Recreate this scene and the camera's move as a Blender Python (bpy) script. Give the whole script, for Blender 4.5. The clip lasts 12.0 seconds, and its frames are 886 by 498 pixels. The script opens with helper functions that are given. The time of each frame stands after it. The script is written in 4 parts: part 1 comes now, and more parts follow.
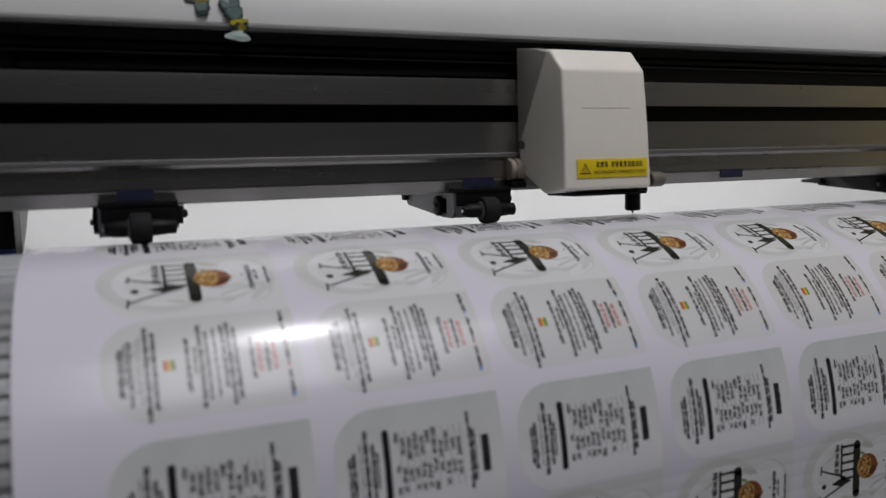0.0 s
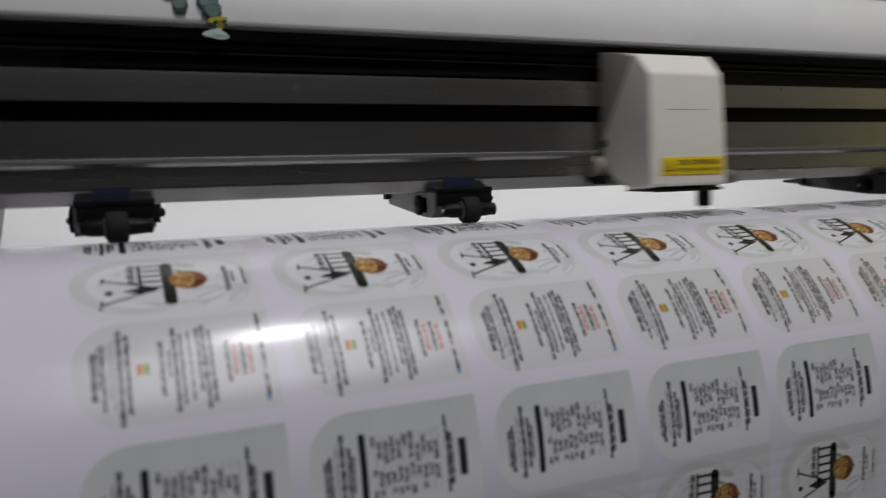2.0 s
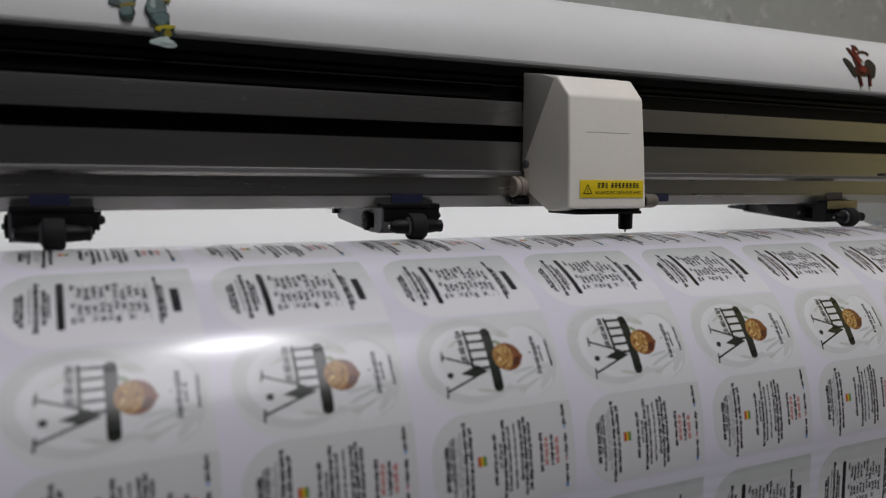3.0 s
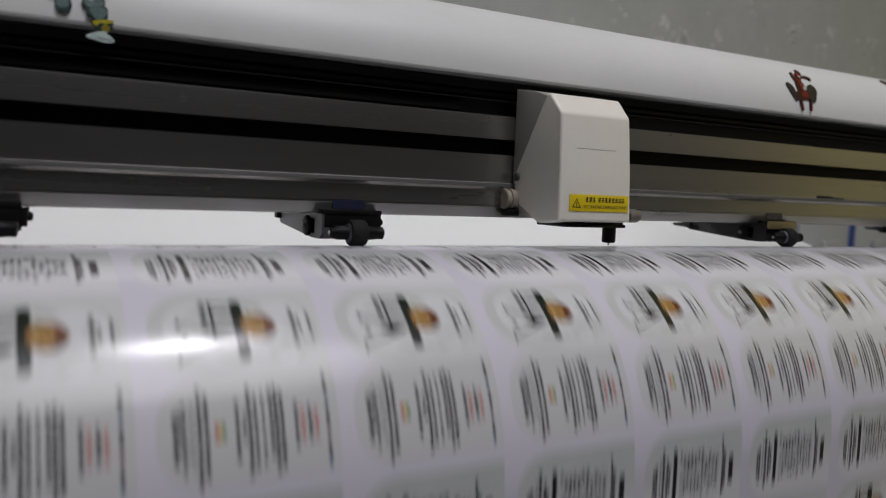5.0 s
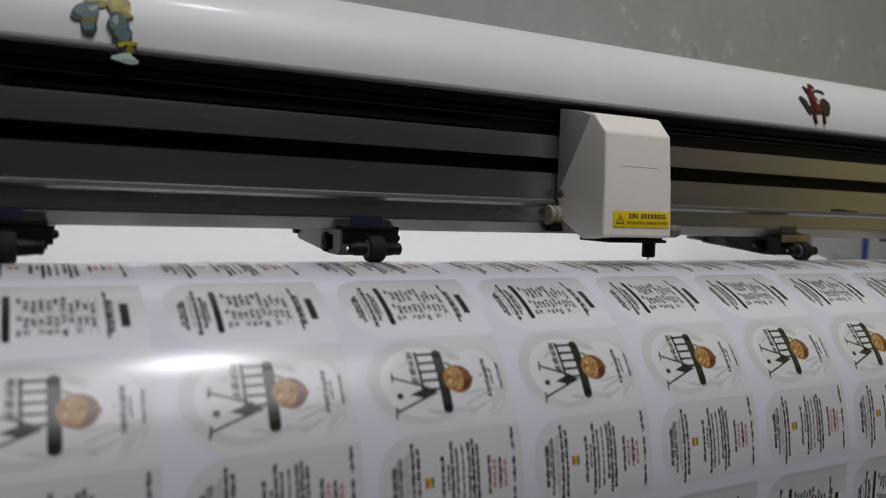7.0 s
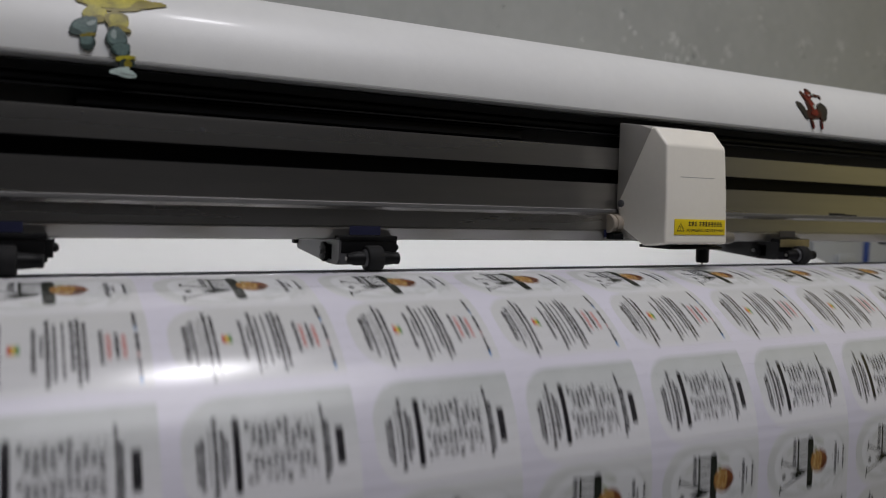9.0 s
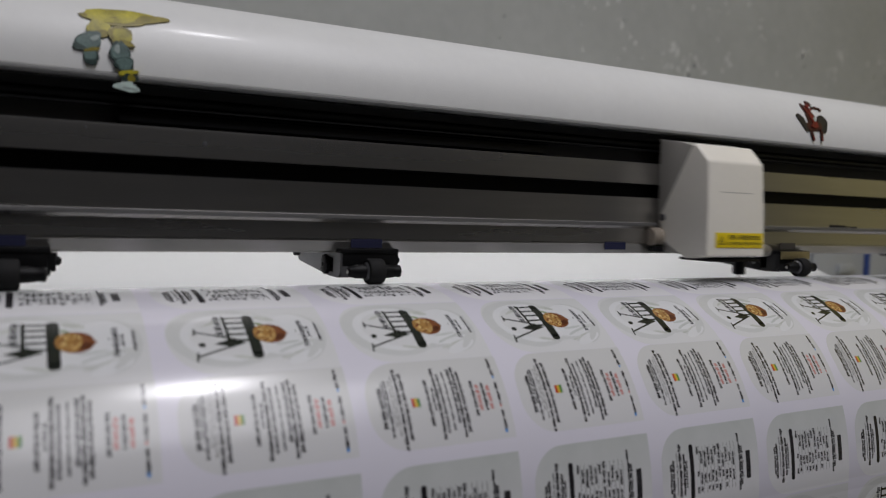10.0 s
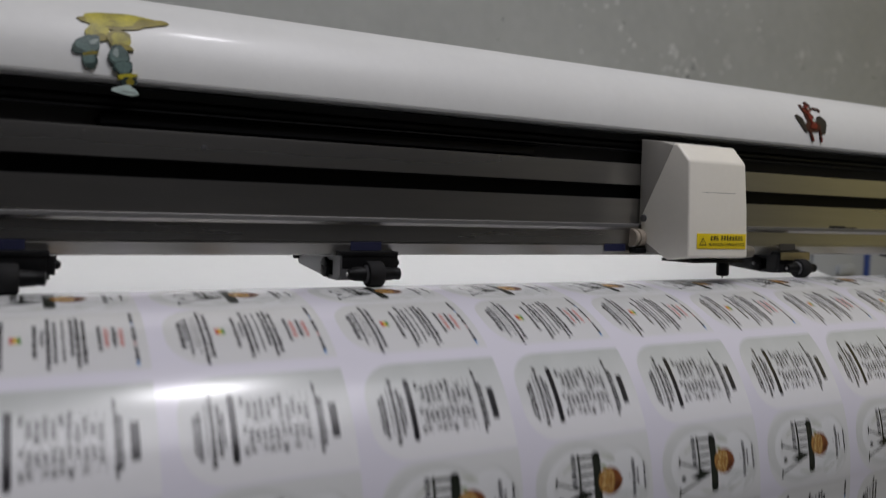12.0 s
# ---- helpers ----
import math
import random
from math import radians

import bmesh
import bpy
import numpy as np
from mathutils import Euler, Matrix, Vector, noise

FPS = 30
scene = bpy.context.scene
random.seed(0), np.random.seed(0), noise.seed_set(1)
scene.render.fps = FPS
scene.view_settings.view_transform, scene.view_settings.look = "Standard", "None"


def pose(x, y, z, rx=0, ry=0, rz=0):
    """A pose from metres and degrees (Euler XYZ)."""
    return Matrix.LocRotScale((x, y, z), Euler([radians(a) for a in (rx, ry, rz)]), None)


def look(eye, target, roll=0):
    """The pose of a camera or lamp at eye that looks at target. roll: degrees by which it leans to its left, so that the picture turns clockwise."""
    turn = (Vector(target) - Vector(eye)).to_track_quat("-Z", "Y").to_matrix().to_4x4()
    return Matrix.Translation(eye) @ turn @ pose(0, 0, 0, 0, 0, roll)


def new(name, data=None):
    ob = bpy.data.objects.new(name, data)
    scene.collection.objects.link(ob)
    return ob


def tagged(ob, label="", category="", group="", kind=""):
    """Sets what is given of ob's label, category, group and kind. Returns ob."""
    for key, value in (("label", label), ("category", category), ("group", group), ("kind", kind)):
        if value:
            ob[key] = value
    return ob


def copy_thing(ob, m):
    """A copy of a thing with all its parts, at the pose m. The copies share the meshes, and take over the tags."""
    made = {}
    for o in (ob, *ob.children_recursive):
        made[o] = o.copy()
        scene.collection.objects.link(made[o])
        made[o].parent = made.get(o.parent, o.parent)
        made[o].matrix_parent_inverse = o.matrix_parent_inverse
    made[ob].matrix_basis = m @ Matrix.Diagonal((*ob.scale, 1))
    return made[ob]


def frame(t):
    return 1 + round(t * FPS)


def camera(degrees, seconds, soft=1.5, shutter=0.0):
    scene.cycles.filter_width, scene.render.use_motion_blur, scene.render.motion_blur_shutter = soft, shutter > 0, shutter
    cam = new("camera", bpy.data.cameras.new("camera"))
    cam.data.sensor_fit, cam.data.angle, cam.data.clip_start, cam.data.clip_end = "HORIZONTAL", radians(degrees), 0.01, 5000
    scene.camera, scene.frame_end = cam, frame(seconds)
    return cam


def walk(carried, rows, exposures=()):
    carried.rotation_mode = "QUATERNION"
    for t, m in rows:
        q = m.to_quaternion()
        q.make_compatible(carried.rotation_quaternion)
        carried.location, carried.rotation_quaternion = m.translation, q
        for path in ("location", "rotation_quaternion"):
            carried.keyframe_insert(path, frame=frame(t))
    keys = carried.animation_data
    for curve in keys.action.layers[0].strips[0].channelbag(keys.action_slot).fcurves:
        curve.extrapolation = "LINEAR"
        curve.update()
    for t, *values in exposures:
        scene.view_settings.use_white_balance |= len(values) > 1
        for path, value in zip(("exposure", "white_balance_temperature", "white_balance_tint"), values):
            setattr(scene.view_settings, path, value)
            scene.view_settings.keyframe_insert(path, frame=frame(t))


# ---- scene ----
cam = camera(58.70, 12.0, soft=1.1, shutter=0.9)
cam.data.dof.use_dof, cam.data.dof.focus_distance, cam.data.dof.aperture_fstop = True, 0.53, 6.0
# seconds, metres, then tilt, lean and turn in degrees
PATH = [
    (0.0, -0.1961, -0.4301, 0.0067, 84.109, 1.603, -23.088),
    (0.5, -0.1991, -0.4273, 0.0088, 84.533, 1.505, -23.380),
    (1.0, -0.1974, -0.4266, 0.0084, 84.021, 1.681, -23.431),
    (1.5, -0.1946, -0.4273, 0.0075, 83.819, 1.836, -23.393),
    (2.0, -0.1913, -0.4310, 0.0081, 83.875, 1.323, -23.905),
    (2.5, -0.1867, -0.4343, 0.0085, 84.682, -0.331, -26.108),
    (2.7, -0.1858, -0.4350, 0.0087, 84.800, -0.450, -26.450),
    (4.3, -0.1751, -0.4401, 0.0108, 86.135, -1.853, -28.579),
    (4.5, -0.1738, -0.4423, 0.0112, 86.181, -2.490, -29.480),
    (5.0, -0.1729, -0.4401, 0.0078, 85.782, -2.357, -29.339),
    (5.5, -0.1708, -0.4411, 0.0064, 85.795, -1.960, -29.180),
    (6.0, -0.1711, -0.4414, 0.0084, 86.029, -1.896, -29.044),
    (6.5, -0.1731, -0.4403, 0.0109, 86.283, -2.156, -28.954),
    (7.0, -0.1788, -0.4419, 0.0115, 86.468, -2.196, -28.621),
    (7.5, -0.1785, -0.4456, 0.0131, 86.606, -1.957, -28.541),
    (9.5, -0.1775, -0.4446, 0.0140, 87.004, -1.589, -28.482),
    (10.0, -0.1785, -0.4455, 0.0174, 87.370, -1.733, -28.436),
    (10.5, -0.1790, -0.4445, 0.0176, 87.846, -1.560, -28.337),
    (11.0, -0.1763, -0.4442, 0.0141, 87.257, -1.454, -28.403),
    (11.5, -0.1753, -0.4448, 0.0121, 87.186, -1.238, -28.375),
    (12.0, -0.1781, -0.4455, 0.0168, 87.604, -1.473, -28.438),
]
walk(cam, [(r[0], pose(*r[1:])) for r in PATH], exposures=[(0.0, 0.10), (12.0, 0.10)])

U = 0.02  # the plan is drawn in steps of 20 mm


# ---- light ----
def area_lamp(name, at, sx, sy, watts, colour, aim=(0, 0, -1)):
    lamp = bpy.data.lights.new(name, "AREA")
    lamp.shape, lamp.size, lamp.size_y, lamp.energy, lamp.color = "RECTANGLE", sx, sy, watts, colour
    ob = new(name, lamp)
    ob.matrix_world = look(at, Vector(at) + Vector(aim) + Vector((0, 0.0001, 0)))
    return ob


world = bpy.data.worlds.new("room_air")
world.use_nodes = True
world.node_tree.nodes["Background"].inputs[0].default_value = (0.6, 0.65, 0.75, 1)
world.node_tree.nodes["Background"].inputs[1].default_value = 0.045
scene.world = world
area_lamp("ceiling_tube_light", (0.205, -0.545, 1.50), 0.117, 0.103, 7.8, (0.945, 0.925, 0.985))
# unseen soft fill, added to brighten hood, carriage and sheet from the front
area_lamp("front_fill_light", (0.45, -1.70, 2.20), 1.4, 1.5, 30, (0.94, 0.928, 0.985))
# unseen fill behind the hood, added to brighten the white web
area_lamp("back_fill_light", (0.20, 0.44, 0.215), 1.25, 0.05, 4.1, (0.97, 0.97, 1.0), (0, -1.0, -0.6))


# ---- materials ----
def material(name, colour, rough=0.5, metal=0.0, vary=0.08, scale=60.0, bump=0.0, bump_scale=300.0, coat=0.0, stretch=(1, 1, 1), spec=0.5):
    m = bpy.data.materials.new(name)
    m.use_nodes = True
    nt = m.node_tree
    b = nt.nodes["Principled BSDF"]
    b.inputs["Roughness"].default_value = rough
    b.inputs["Metallic"].default_value = metal
    b.inputs["Coat Weight"].default_value = coat
    b.inputs["Coat Roughness"].default_value = 0.12
    b.inputs["Specular IOR Level"].default_value = spec
    co = nt.nodes.new("ShaderNodeTexCoord")
    mp = nt.nodes.new("ShaderNodeMapping")
    mp.inputs["Scale"].default_value = stretch
    nt.links.new(co.outputs["Object"], mp.inputs["Vector"])
    coarse = nt.nodes.new("ShaderNodeTexNoise")
    coarse.inputs["Scale"].default_value = scale
    coarse.inputs["Detail"].default_value = 6
    fine = nt.nodes.new("ShaderNodeTexNoise")
    fine.inputs["Scale"].default_value = scale * 9
    fine.inputs["Detail"].default_value = 3
    for n in (coarse, fine):
        nt.links.new(mp.outputs["Vector"], n.inputs["Vector"])
    mix = nt.nodes.new("ShaderNodeMix")
    mix.data_type = "FLOAT"
    mix.inputs[0].default_value = 0.35
    nt.links.new(coarse.outputs[0], mix.inputs[2])
    nt.links.new(fine.outputs[0], mix.inputs[3])
    ramp = nt.nodes.new("ShaderNodeValToRGB")
    ramp.color_ramp.elements[0].position = 0.3
    ramp.color_ramp.elements[1].position = 0.7
    ramp.color_ramp.elements[0].color = (*[max(0, c * (1 - vary)) for c in colour], 1)
    ramp.color_ramp.elements[1].color = (*[min(1, c * (1 + vary)) for c in colour], 1)
    nt.links.new(mix.outputs[0], ramp.inputs[0])
    nt.links.new(ramp.outputs[0], b.inputs["Base Color"])
    rr = nt.nodes.new("ShaderNodeMapRange")
    rr.inputs["To Min"].default_value = max(0.02, rough * 0.85)
    rr.inputs["To Max"].default_value = min(1, rough * 1.15)
    nt.links.new(coarse.outputs[0], rr.inputs["Value"])
    nt.links.new(rr.outputs[0], b.inputs["Roughness"])
    if bump:
        bn = nt.nodes.new("ShaderNodeTexNoise")
        bn.inputs["Scale"].default_value = bump_scale
        bn.inputs["Detail"].default_value = 4
        nt.links.new(mp.outputs["Vector"], bn.inputs["Vector"])
        bu = nt.nodes.new("ShaderNodeBump")
        bu.inputs["Strength"].default_value = bump
        bu.inputs["Distance"].default_value = 0.001
        nt.links.new(bn.outputs[0], bu.inputs["Height"])
        nt.links.new(bu.outputs[0], b.inputs["Normal"])
    return m


ALU = material("brushed_aluminium", (0.42, 0.41, 0.39), 0.28, 0.975, 0.10, 25, 0.05, 500, stretch=(0.08, 1, 1))
ALU_EDGE = material("bare_aluminium_edge", (0.23, 0.227, 0.225), 0.60, 1.0, 0.08, 30, stretch=(0.08, 1, 1))
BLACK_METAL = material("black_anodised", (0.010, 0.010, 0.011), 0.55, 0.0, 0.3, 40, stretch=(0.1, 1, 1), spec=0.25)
RECESS = material("dull_black_recess", (0.026, 0.025, 0.025), 0.6, 0.0, 0.3, 40, stretch=(0.1, 1, 1), spec=0.2)
BLACK_PLASTIC = material("black_plastic", (0.005, 0.005, 0.0055), 0.5, 0.0, 0.3, 120, 0.08, 700, spec=0.16)
RUBBER = material("dark_rubber", (0.014, 0.014, 0.0145), 0.75, 0.0, 0.25, 150, 0.15, 900, spec=0.2)
HOLLOW_SHADE = material("painted_hollow", (0.003, 0.003, 0.003), 0.9, 0.0, 0.2, 80, spec=0.02)
STEEL_PLATE = material("grey_steel_plate", (0.11, 0.11, 0.115), 0.45, 0.6, 0.12, 80, 0.05, 500)
LIP = material("grey_edge_coat", (0.26, 0.26, 0.255), 0.5, 0.0, 0.06, 40)
HOOD = material("white_powder_coat", (0.735, 0.74, 0.725), 0.42, 0.0, 0.03, 18, 0.06, 900, coat=0.07, spec=0.35)
IVORY = material("ivory_moulded_plastic", (0.88, 0.845, 0.755), 0.40, 0.0, 0.03, 30, 0.05, 1200)
# ivory darkened: the hood's shadow on the carriage's rear is in this colour
SHADED_IVORY = material("shaded_ivory_plastic", (0.33, 0.315, 0.285), 0.5, 0.0, 0.04, 40, 0.05, 1200)
CAP = material("grey_beige_cap", (0.17, 0.155, 0.13), 0.45, 0.2, 0.2, 120)
CLEAR_CLIP = material("pale_plastic_clip", (0.42, 0.38, 0.38), 0.25, 0.0, 0.2, 90)
CREAM = material("cream_nylon", (0.32, 0.275, 0.22), 0.5, 0.0, 0.10, 90)
BLUE_TAPE = material("dark_blue_tape", (0.006, 0.008, 0.04), 0.6, 0.0, 0.2, 120)
DARK_TAPE = material("dark_grey_tape", (0.05, 0.045, 0.04), 0.6, 0.0, 0.2, 120)
# khaki of the warm wall's reflection, put into a colour
WARM_GLEAM = material("warm_wall_gleam", (0.30, 0.25, 0.13), 0.45, 0.7, 0.2, 120)
PLATEN = material("grey_platen", (0.34, 0.35, 0.36), 0.45, 0.3, 0.08, 40)
YELLOW = material("yellow_warning_vinyl", (0.80, 0.60, 0.012), 0.45, 0.0, 0.05, 100)
INK = material("black_warning_ink", (0.02, 0.018, 0.015), 0.5, 0.0, 0.2, 200)
WALL = material("grey_plaster", (0.43, 0.442, 0.425), 0.85, 0.0, 0.10, 6, 0.3, 120)
SPECK = material("pale_plaster_chips", (0.66, 0.67, 0.65), 0.8, 0.0, 0.15, 90)
PIT = material("dark_plaster_pits", (0.12, 0.12, 0.12), 0.9, 0.0, 0.2, 90)
WARM_WALL = material("warm_cream_paint", (0.88, 0.76, 0.30), 0.8, 0.0, 0.08, 5, 0.2, 100)
CEIL = material("white_ceiling_paint", (0.72, 0.72, 0.72), 0.9, 0.0, 0.05, 5)
# tones of unseen walls, picked for how bright the beam mirrors them
DIM_WALL = material("reflected_dark_tone", (0.022, 0.022, 0.023), 0.85, 0.0, 0.1, 5)
MID_WALL = material("reflected_mid_tone", (0.19, 0.183, 0.165), 0.85, 0.0, 0.1, 5)
FLOOR = material("dark_floor_tiles", (0.08, 0.08, 0.085), 0.5, 0.0, 0.12, 8)
WHITE_BOARD = material("white_backing_sheet", (0.86, 0.86, 0.87), 0.6, 0.0, 0.02, 8)
CABINET = material("pale_grey_laminate", (0.36, 0.375, 0.385), 0.5, 0.0, 0.04, 12)
BLUE_TRIM = material("blue_trim", (0.02, 0.05, 0.20), 0.5, 0.0, 0.1, 40)
STAND = material("light_grey_enamel", (0.50, 0.51, 0.52), 0.45, 0.0, 0.05, 20)
# printed vinyl
VINYL_ROUGH = 0.22
VINYL = material("white_gloss_vinyl", (0.705, 0.69, 0.77), VINYL_ROUGH, 0.0, 0.015, 10, 0.015, 60)
INK_BLACK = material("printed_black", (0.022, 0.020, 0.023), VINYL_ROUGH, 0.0, 0.2, 200)
INK_DARK = material("printed_dark_green", (0.022, 0.026, 0.020), VINYL_ROUGH, 0.0, 0.2, 200)
INK_GREY = material("printed_grey", (0.055, 0.055, 0.06), VINYL_ROUGH, 0.0, 0.2, 300)
INK_PALE = material("printed_pale_grey", (0.30, 0.30, 0.30), VINYL_ROUGH, 0.0, 0.2, 300)
INK_RED = material("printed_red", (0.56, 0.24, 0.22), VINYL_ROUGH, 0.0, 0.1, 200)
INK_ORANGE = material("printed_flag_red", (0.50, 0.07, 0.03), VINYL_ROUGH, 0.0, 0.1, 200)
INK_YELLOW = material("printed_flag_yellow", (0.62, 0.42, 0.05), VINYL_ROUGH, 0.0, 0.1, 200)
INK_GREEN = material("printed_flag_green", (0.10, 0.25, 0.05), VINYL_ROUGH, 0.0, 0.1, 200)
INK_BLUE = material("printed_blue", (0.10, 0.28, 0.62), VINYL_ROUGH, 0.0, 0.1, 200)
INK_NUT = material("printed_nut_brown", (0.20, 0.072, 0.028), VINYL_ROUGH, 0.0, 0.35, 350)
INK_GOLD = material("printed_nut_gold", (0.40, 0.215, 0.065), VINYL_ROUGH, 0.0, 0.5, 600)
INK_CHIP = material("printed_nut_chips", (0.74, 0.53, 0.21), VINYL_ROUGH, 0.0, 0.3, 500)
INK_LEAF = material("printed_leaf_grey_green", (0.54, 0.56, 0.52), VINYL_ROUGH, 0.0, 0.15, 200)
INK_WHITE = material("printed_white", (0.71, 0.72, 0.73), VINYL_ROUGH, 0.0, 0.03, 100)
INK_RIM = material("printed_nut_shade", (0.10, 0.034, 0.016), VINYL_ROUGH, 0.0, 0.3, 300)
INK_FOLD = material("printed_fold_shade", (0.545, 0.57, 0.555), VINYL_ROUGH, 0.0, 0.12, 90)
INK_SPRIG = material("printed_sprig_green", (0.22, 0.28, 0.15), VINYL_ROUGH, 0.0, 0.3, 200)
INK_RING = material("printed_plate_rim", (0.60, 0.613, 0.606), VINYL_ROUGH, 0.0, 0.04, 60)


def tint_material(name, top, bottom, s0, s1):
    """A printed ground that runs from one tint to another along the sheet."""
    m = material(name, top, VINYL_ROUGH, 0.0, 0.03, 60)
    nt = m.node_tree
    b = nt.nodes["Principled BSDF"]
    uv = nt.nodes.new("ShaderNodeUVMap")
    uv.uv_map = "print"
    sep = nt.nodes.new("ShaderNodeSeparateXYZ")
    nt.links.new(uv.outputs[0], sep.inputs[0])
    mr = nt.nodes.new("ShaderNodeMapRange")
    mr.inputs["From Min"].default_value, mr.inputs["From Max"].default_value = s0, s1
    nt.links.new(sep.outputs[1], mr.inputs["Value"])
    ns = nt.nodes.new("ShaderNodeTexNoise")
    ns.inputs["Scale"].default_value = 1.3
    nt.links.new(uv.outputs[0], ns.inputs["Vector"])
    ad = nt.nodes.new("ShaderNodeMath")
    ad.operation = "MULTIPLY_ADD"
    ad.inputs[1].default_value = 0.35
    nt.links.new(ns.outputs[0], ad.inputs[0])
    sub = nt.nodes.new("ShaderNodeMath")
    sub.operation = "SUBTRACT"
    sub.inputs[1].default_value = 0.17
    nt.links.new(mr.outputs[0], sub.inputs[0])
    nt.links.new(sub.outputs[0], ad.inputs[2])
    rp = nt.nodes.new("ShaderNodeValToRGB")
    rp.color_ramp.elements[0].color = (*top, 1)
    rp.color_ramp.elements[1].color = (*bottom, 1)
    nt.links.new(ad.outputs[0], rp.inputs[0])
    nt.links.new(rp.outputs[0], b.inputs["Base Color"])
    return m


GROUND_A = tint_material("printed_photo_ground", (0.655, 0.665, 0.665), (0.68, 0.685, 0.69), 0.0, 2.2)
GROUND_B = tint_material("printed_sage_ground", (0.605, 0.61, 0.60), (0.655, 0.657, 0.668), 2.2, 4.5)
GROUND_C = tint_material("printed_fading_ground", (0.49, 0.515, 0.50), (0.76, 0.76, 0.78), 4.9, 7.0)


# ---- mesh helpers ----
def part(name, bm, mat, parent=None, label="", smooth=0.6):
    """Links a bmesh, drawn in plan steps, as one mesh object."""
    me = bpy.data.meshes.new(name)
    bmesh.ops.scale(bm, vec=(U, U, U), verts=bm.verts)
    bmesh.ops.recalc_face_normals(bm, faces=bm.faces)
    if smooth:
        for f in bm.faces:
            f.smooth = True
        for e in bm.edges:
            if len(e.link_faces) == 2 and e.calc_face_angle(0) > smooth:
                e.smooth = False
    bm.to_mesh(me)
    bm.free()
    for m in mat if isinstance(mat, (list, tuple)) else (mat,):
        me.materials.append(m)
    ob = new(name, me)
    if parent:
        ob.parent = parent
    if label:
        ob["label"] = label
    return ob


def empty(name, at=(0, 0, 0)):
    ob = new(name)
    ob.empty_display_size = 0.02
    ob.location = [a * U for a in at]
    return ob


def box(x0, x1, y0, y1, z0, z1, bevel=0.0, bm=None):
    b = bmesh.new()
    r = bmesh.ops.create_cube(b, size=1)
    bmesh.ops.scale(b, vec=(x1 - x0, y1 - y0, z1 - z0), verts=b.verts)
    bmesh.ops.translate(b, vec=((x0 + x1) / 2, (y0 + y1) / 2, (z0 + z1) / 2), verts=b.verts)
    if bevel:
        bmesh.ops.bevel(b, geom=list(b.edges), offset=bevel, segments=2, affect="EDGES", profile=0.6)
    return merge(bm, b)


def merge(bm, b):
    if bm is None:
        return b
    me = bpy.data.meshes.new("joined")
    b.to_mesh(me)
    b.free()
    bm.from_mesh(me)
    bpy.data.meshes.remove(me)
    return bm


def extrude(points, x0, x1, bevel=0.0, segments=2, bm=None):
    """A closed outline in (y, z), drawn out along x."""
    b = bmesh.new()
    a = [b.verts.new((x0, y, z)) for y, z in points]
    c = [b.verts.new((x1, y, z)) for y, z in points]
    b.faces.new(a)
    b.faces.new(c[::-1])
    n = len(points)
    for i in range(n):
        b.faces.new((a[i], c[i], c[(i + 1) % n], a[(i + 1) % n]))
    bmesh.ops.recalc_face_normals(b, faces=b.faces)
    if bevel:
        bmesh.ops.bevel(b, geom=list(b.edges), offset=bevel, segments=segments, affect="EDGES", profile=0.5)
    return merge(bm, b)


def lathe(profile, at, axis="x", n=28, bm=None):
    """A turned body: (distance along the axis, radius) rows."""
    b = bmesh.new()
    rings = []
    for d, r in profile:
        ring = []
        for i in range(n):
            a = 2 * math.pi * i / n
            p = {"x": (d, r * math.cos(a), r * math.sin(a)), "y": (r * math.cos(a), d, r * math.sin(a)), "z": (r * math.cos(a), r * math.sin(a), d)}[axis]
            ring.append(b.verts.new(Vector(p) + Vector(at)))
        rings.append(ring)
    for p, q in zip(rings, rings[1:]):
        for i in range(n):
            b.faces.new((p[i], p[(i + 1) % n], q[(i + 1) % n], q[i]))
    b.faces.new(rings[0])
    b.faces.new(rings[-1])
    return merge(bm, b)


